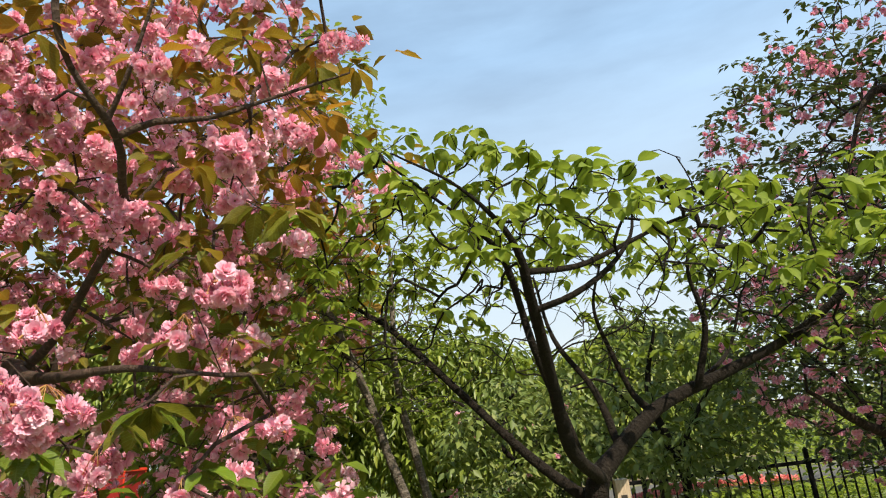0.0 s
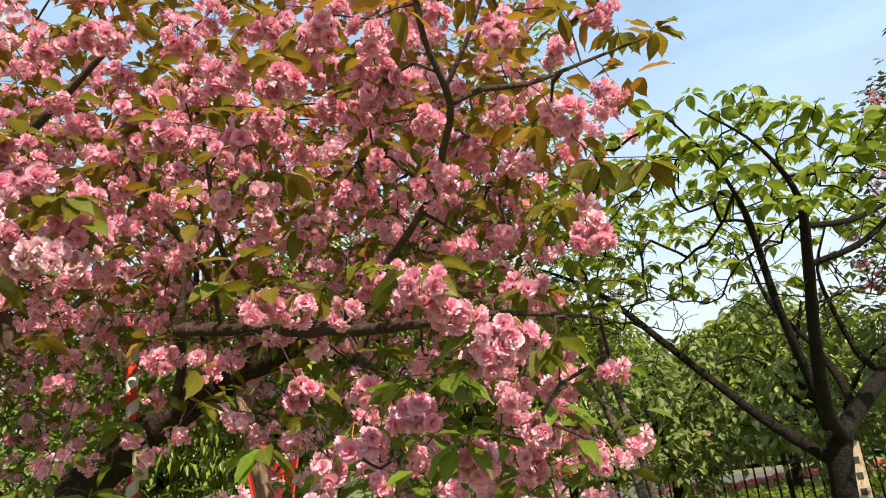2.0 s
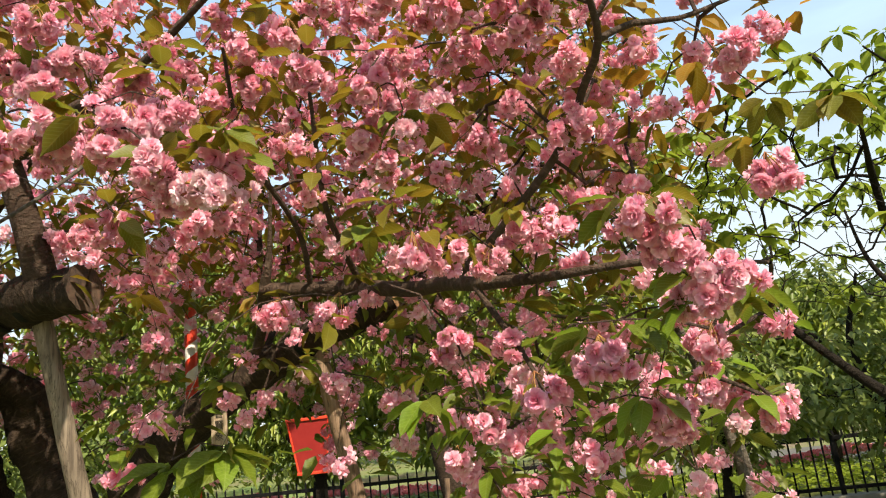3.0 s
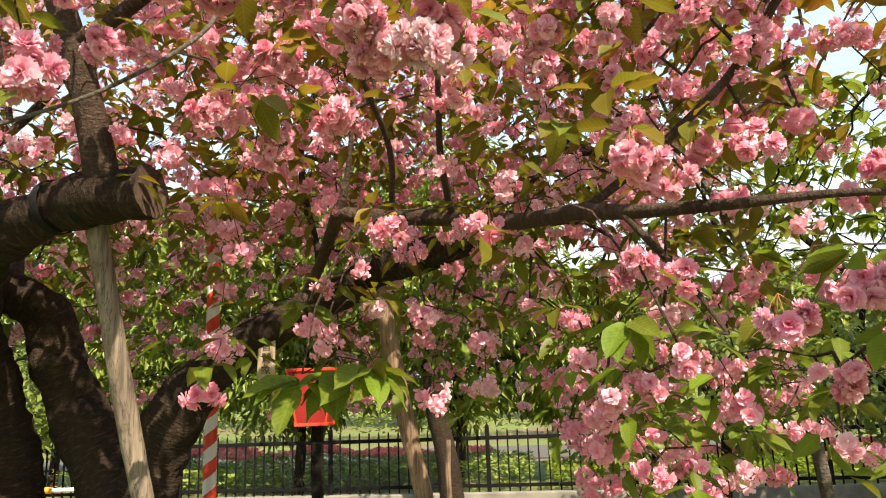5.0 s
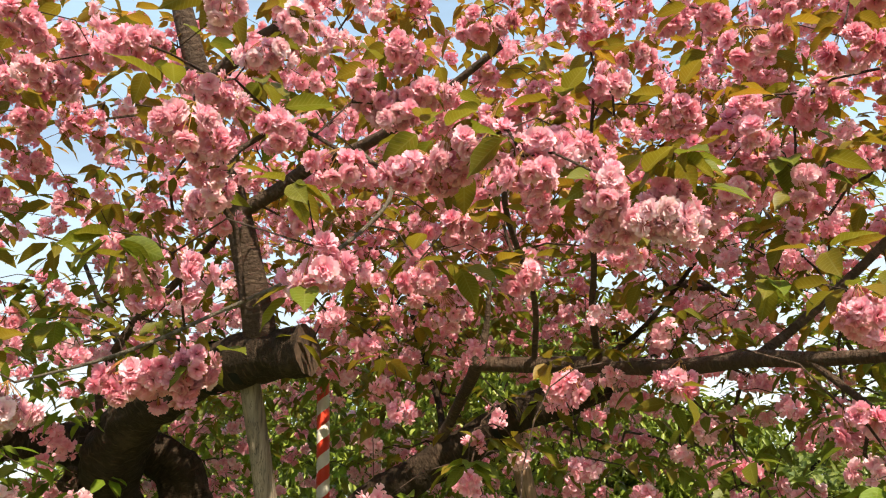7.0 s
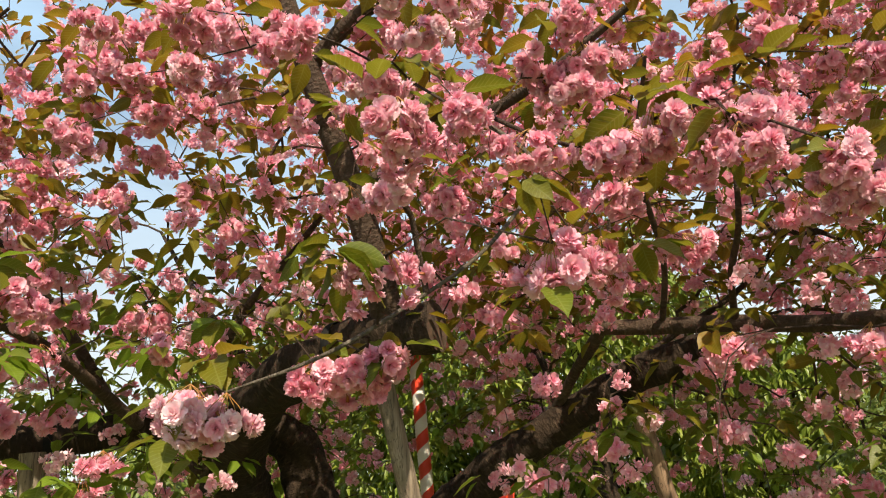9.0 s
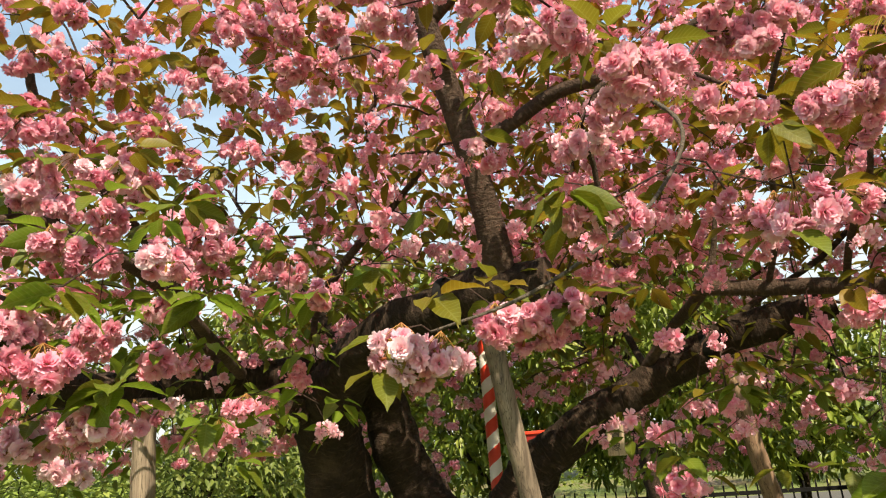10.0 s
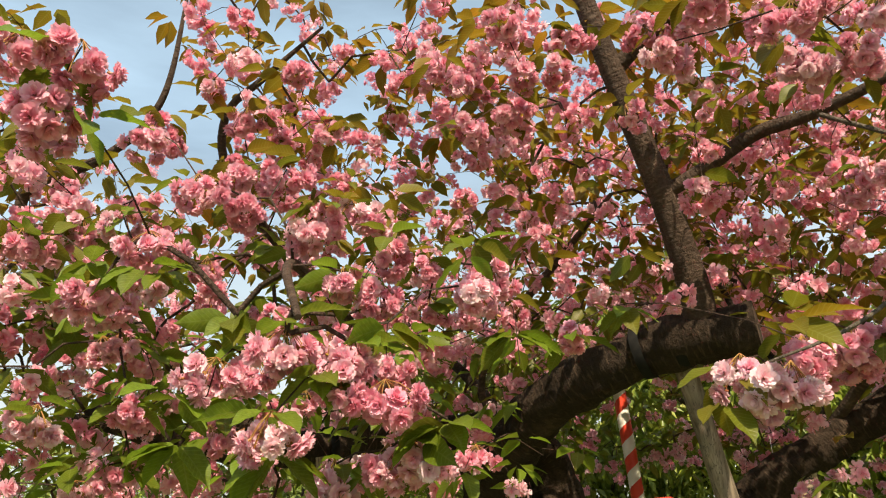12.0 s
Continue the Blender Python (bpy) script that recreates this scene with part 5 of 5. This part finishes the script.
# ---- beyond and along the fence ----
EVERGREEN = ((-10.2, 13.0, 5.2), (-7.5, 12.2, 5.6), (-4.9, 11.4, 5.4), (-2.4, 12.0, 5.6), (-0.2, 12.4, 3.7), (3.4, 12.6, 3.4))
for i, (x, y, h) in enumerate(EVERGREEN):
    leafy_tree("evergreen_tree", (x, y, 0),
               [[(0, 0, -0.1, 0.09), (0.05, 0, 1.2, 0.075), (-0.05, 0.1, 2.4, 0.05), (0.05, 0, h * 0.85, 0.02)], [(0, 0, 1.0, 0.05), (0.5, -0.2, 2.0, 0.03), (0.8, -0.3, 2.8, 0.015)], [(0, 0, 1.1, 0.05), (-0.5, -0.3, 1.9, 0.03), (-0.9, -0.2, 2.6, 0.015)]],
               egg(1.9, 1.2, 0.9, h, -0.45, 1.2, 3.0 * i), (-2.1, -1.5, 0.25), (2.1, 1.5, h), 1000, 0.14, (7, 10), LEAF_SHRUB, 0.2, None, BARK, "glossy dark evergreen tree behind the iron fence", 60 + 3 * i, LEAF_FAR_LONG, (-1.6, 0.2), category="tree", reach=0.1)
for i, (x, y, rx, h) in enumerate(((2.6, 8.4, 1.5, 3.0), (5.2, 9.0, 1.7, 3.6), (0.9, 8.8, 1.0, 2.4), (-8.3, 8.6, 1.4, 2.6))):
    leafy_tree("weeping_tree", (x, y, 0),
               [[(0, 0, -0.1, 0.07), (0.1, 0, 1.0, 0.055), (-0.1, 0.1, 1.9, 0.04), (0.1, 0, h * 0.9, 0.015)], [(0.05, 0, 1.2, 0.035), (0.6, -0.2, 2.0, 0.02), (1.0, -0.2, 2.1, 0.01)], [(0, 0, 1.3, 0.035), (-0.6, -0.2, 2.1, 0.02), (-1.0, -0.1, 2.1, 0.01)]],
               egg(rx, 1.0, 0.7, h, 0.08, 1.9, 2.0 * i), (-2, -1.3, 0.6), (2, 1.3, h + 0.3), 400, 0.12, (5, 8), LEAF_WILLOW, 0.13, None, BARK_GREEN, "light green weeping tree before the fence", 80 + 3 * i, LEAF_FAR, (-1.3, 0.1), reach=0.12, flowers=10 if i == 2 else 0)


def hedge(name, x0, x1, y0, y1, height, n, leaf, size, label, seed, bloom=None, blooms=0):
    """A low clipped mass of leaves over short stems."""
    ob = thing(name, ((x0 + x1) / 2, (y0 + y1) / 2, 0), label, "shrub")
    inv = Matrix.Translation(ob.location).inverted()
    k = np.random.default_rng(seed)
    p = np.stack([k.uniform(x0, x1, n), k.uniform(y0, y1, n), k.uniform(0, 1, n)], 1)
    top = np.array([height * (0.75 + 0.35 * gnarl(q[0], q[1], seed, 1.1)) for q in p])
    p[:, 2] = top * (1 - 0.75 * p[:, 2] ** 2)
    a = k.uniform(0, 6.28, n)
    way = np.stack([np.cos(a), np.sin(a), k.uniform(-0.3, 0.9, n)], 1)
    s = Soup()
    s.scatter(LEAF_FAR, p, leaf_turns(way, np.tile([0, 0, 1.0], (n, 1)) + k.normal(0, 0.4, (n, 3))), k.uniform(size * 0.7, size * 1.2, n), 0, np.clip(k.normal(0.5, 0.25, n), 0, 1))
    tree_part("foliage", s, [leaf], ob, "", "stuff", inv)
    if bloom:
        q = p[np.argsort(-p[:, 2] / top)[:blooms]] + np.array([0, 0, 0.03])
        s = Soup()
        w = k.normal(0, 0.5, (len(q), 3)) + np.array([0, -0.4, 0.8])
        s.scatter(FLOWER_TINY, q, turns(w, k.uniform(0, 6.28, len(q))), k.uniform(0.07, 0.11, len(q)), 0, k.uniform(0, 1, len(q)))
        tree_part("flower_mass", s, [bloom], ob, "pink azalea flowers", "stuff", inv)
    return ob


hedge("azalea_hedge", -8.5, -2.0, 13.6, 14.8, 0.55, 5000, LEAF_SHRUB, 0.07, "low azalea hedge in pink flower beyond the fence", 5, AZALEA, 1300)
hedge("azalea_hedge", 1.2, 6.0, 13.2, 14.4, 0.45, 3000, LEAF_SHRUB, 0.07, "low azalea hedge in pink flower beyond the fence", 6, AZALEA, 600)
hedge("low_shrub", -9.0, -1.2, 11.2, 13.2, 0.5, 7500, LEAF_YELLOW, 0.1, "low yellow-green shrubs behind the fence", 7)
hedge("low_shrub", -1.0, 7.0, 11.0, 12.8, 0.42, 6500, LEAF_FRESH, 0.1, "low green shrubs behind the fence", 8)
hedge("far_shrub", -26, -9.5, 11.5, 15.5, 2.0, 14000, LEAF_YELLOW, 0.13, "bright yellow-green shrubs in the sun", 9)
hedge("far_shrub", -26, 22, 21.5, 24.0, 1.7, 14000, LEAF_SHRUB, 0.2, "dark green shrubbery along the far path", 10)
hedge("far_shrub", 4.5, 20, 13.0, 16.0, 1.5, 7000, LEAF_FRESH, 0.15, "light green shrubs beyond the fence", 11)
for i, (x, y, h) in enumerate(((-17, 27, 5.5), (-11, 29, 6.0), (-5, 28, 6.0), (2, 29, 5.0), (9, 28, 5.2), (15, 26, 6.0))):
    leafy_tree("far_tree", (x, y, 0), [[(0, 0, -0.1, 0.2), (0.1, 0, 2.0, 0.16), (0, 0.1, h * 0.8, 0.05)]],
               egg(3.2, 2.0, 1.0, h, -0.25, 0.7, 2.0 * i), (-3.6, -2.4, 0.9), (3.6, 2.4, h + 0.5), 330, 0.4, (9, 13), LEAF_SHRUB if i % 2 else LEAF_FRESH, 0.3, None, BARK, "broad green tree far beyond the path", 120 + 3 * i, reach=0.35)
leafy_tree("shade_tree", (-2.47, 9.3, 0), [[(0.25, 0, -0.1, 0.16), (0.18, 0, 0.7, 0.14), (0.05, 0, 1.4, 0.125), (0.0, 0.05, 2.2, 0.1), (-0.1, 0.1, 3.6, 0.05)], [(0, 0.05, 2.0, 0.05), (0.7, -0.2, 2.8, 0.03), (1.1, -0.3, 3.6, 0.012)], [(0, 0.05, 2.1, 0.05), (-0.6, -0.3, 2.9, 0.03), (-1.1, -0.2, 3.7, 0.012)]],
           egg(1.9, 1.1, 1.9, 5.2, -0.25, 1.3, 7.0), (-2.1, -1.3, 1.8), (2.1, 1.3, 5.4), 700, 0.16, (7, 10), LEAF_SHRUB, 0.15, None, BARK, "dark-trunked leafy tree before the iron fence", 141, LEAF_FAR_LONG, (-1.4, 0.2), reach=0.1)
for i, (x, y, h) in enumerate(((-13.5, 10.0, 4.6), (-17.5, 9.0, 5.6), (-11.0, 7.6, 3.0), (-22, 8.0, 6.5))):
    leafy_tree("sunlit_tree", (x, y, 0), [[(0, 0, -0.1, 0.1), (0.05, 0, 1.4, 0.08), (-0.05, 0.1, 2.4, 0.05), (0.05, 0, h * 0.85, 0.02)], [(0, 0, 1.0, 0.05), (0.6, -0.2, 2.0, 0.03), (1.0, -0.3, 2.6, 0.015)]],
               egg(2.2, 1.8, 0.3, h, -0.35, 1.0, 5.0 * i), (-2.5, -2.1, 0.2), (2.5, 2.1, h + 0.2), 700, 0.2, (8, 12), LEAF_YELLOW, 0.13, None, BARK_GREEN, "bright yellow-green leafy tree in the sun", 160 + 3 * i, reach=0.14)

# a stake by the shade tree and a low pipe rail before the fence
log("stake", (-2.14, 8.0, 0), (-2.11, 8.0, 0.98), 0.03, PROP_WOOD_WARM, "thin wooden stake beside a tree", "stake", "stakes")
rail = thing("pipe_barrier", (-7.3, 9.0, 0), "low white pipe barrier with an orange cap", "barrier")
s = Soup()
line = smooth_line([(0.42, 0, 0), (0.42, 0, 0.3), (0.34, 0, 0.42), (0.0, 0, 0.43), (-0.4, 0, 0.43)], 0.05)
tube(s, line, [0.028] * len(line), 10, 0)
link("pipe", s.mesh("pipe", [WHITE]), rail)
s = Soup()
tube(s, [(-0.1, 0, 0.43), (-0.3, 0, 0.43)], [0.042, 0.042], 12, 0)
link("cap", s.mesh("cap", [ORANGE]), rail, "orange plastic cap")
post_olive = thing("olive_post", (-7.05, 9.4, 0), "slim olive-green garden post", "post")
part("shaft", box(bmesh.new(), (0.09, 0.09, 1.0), (0, 0, 0.5), 0.01), GREEN_POST, post_olive)
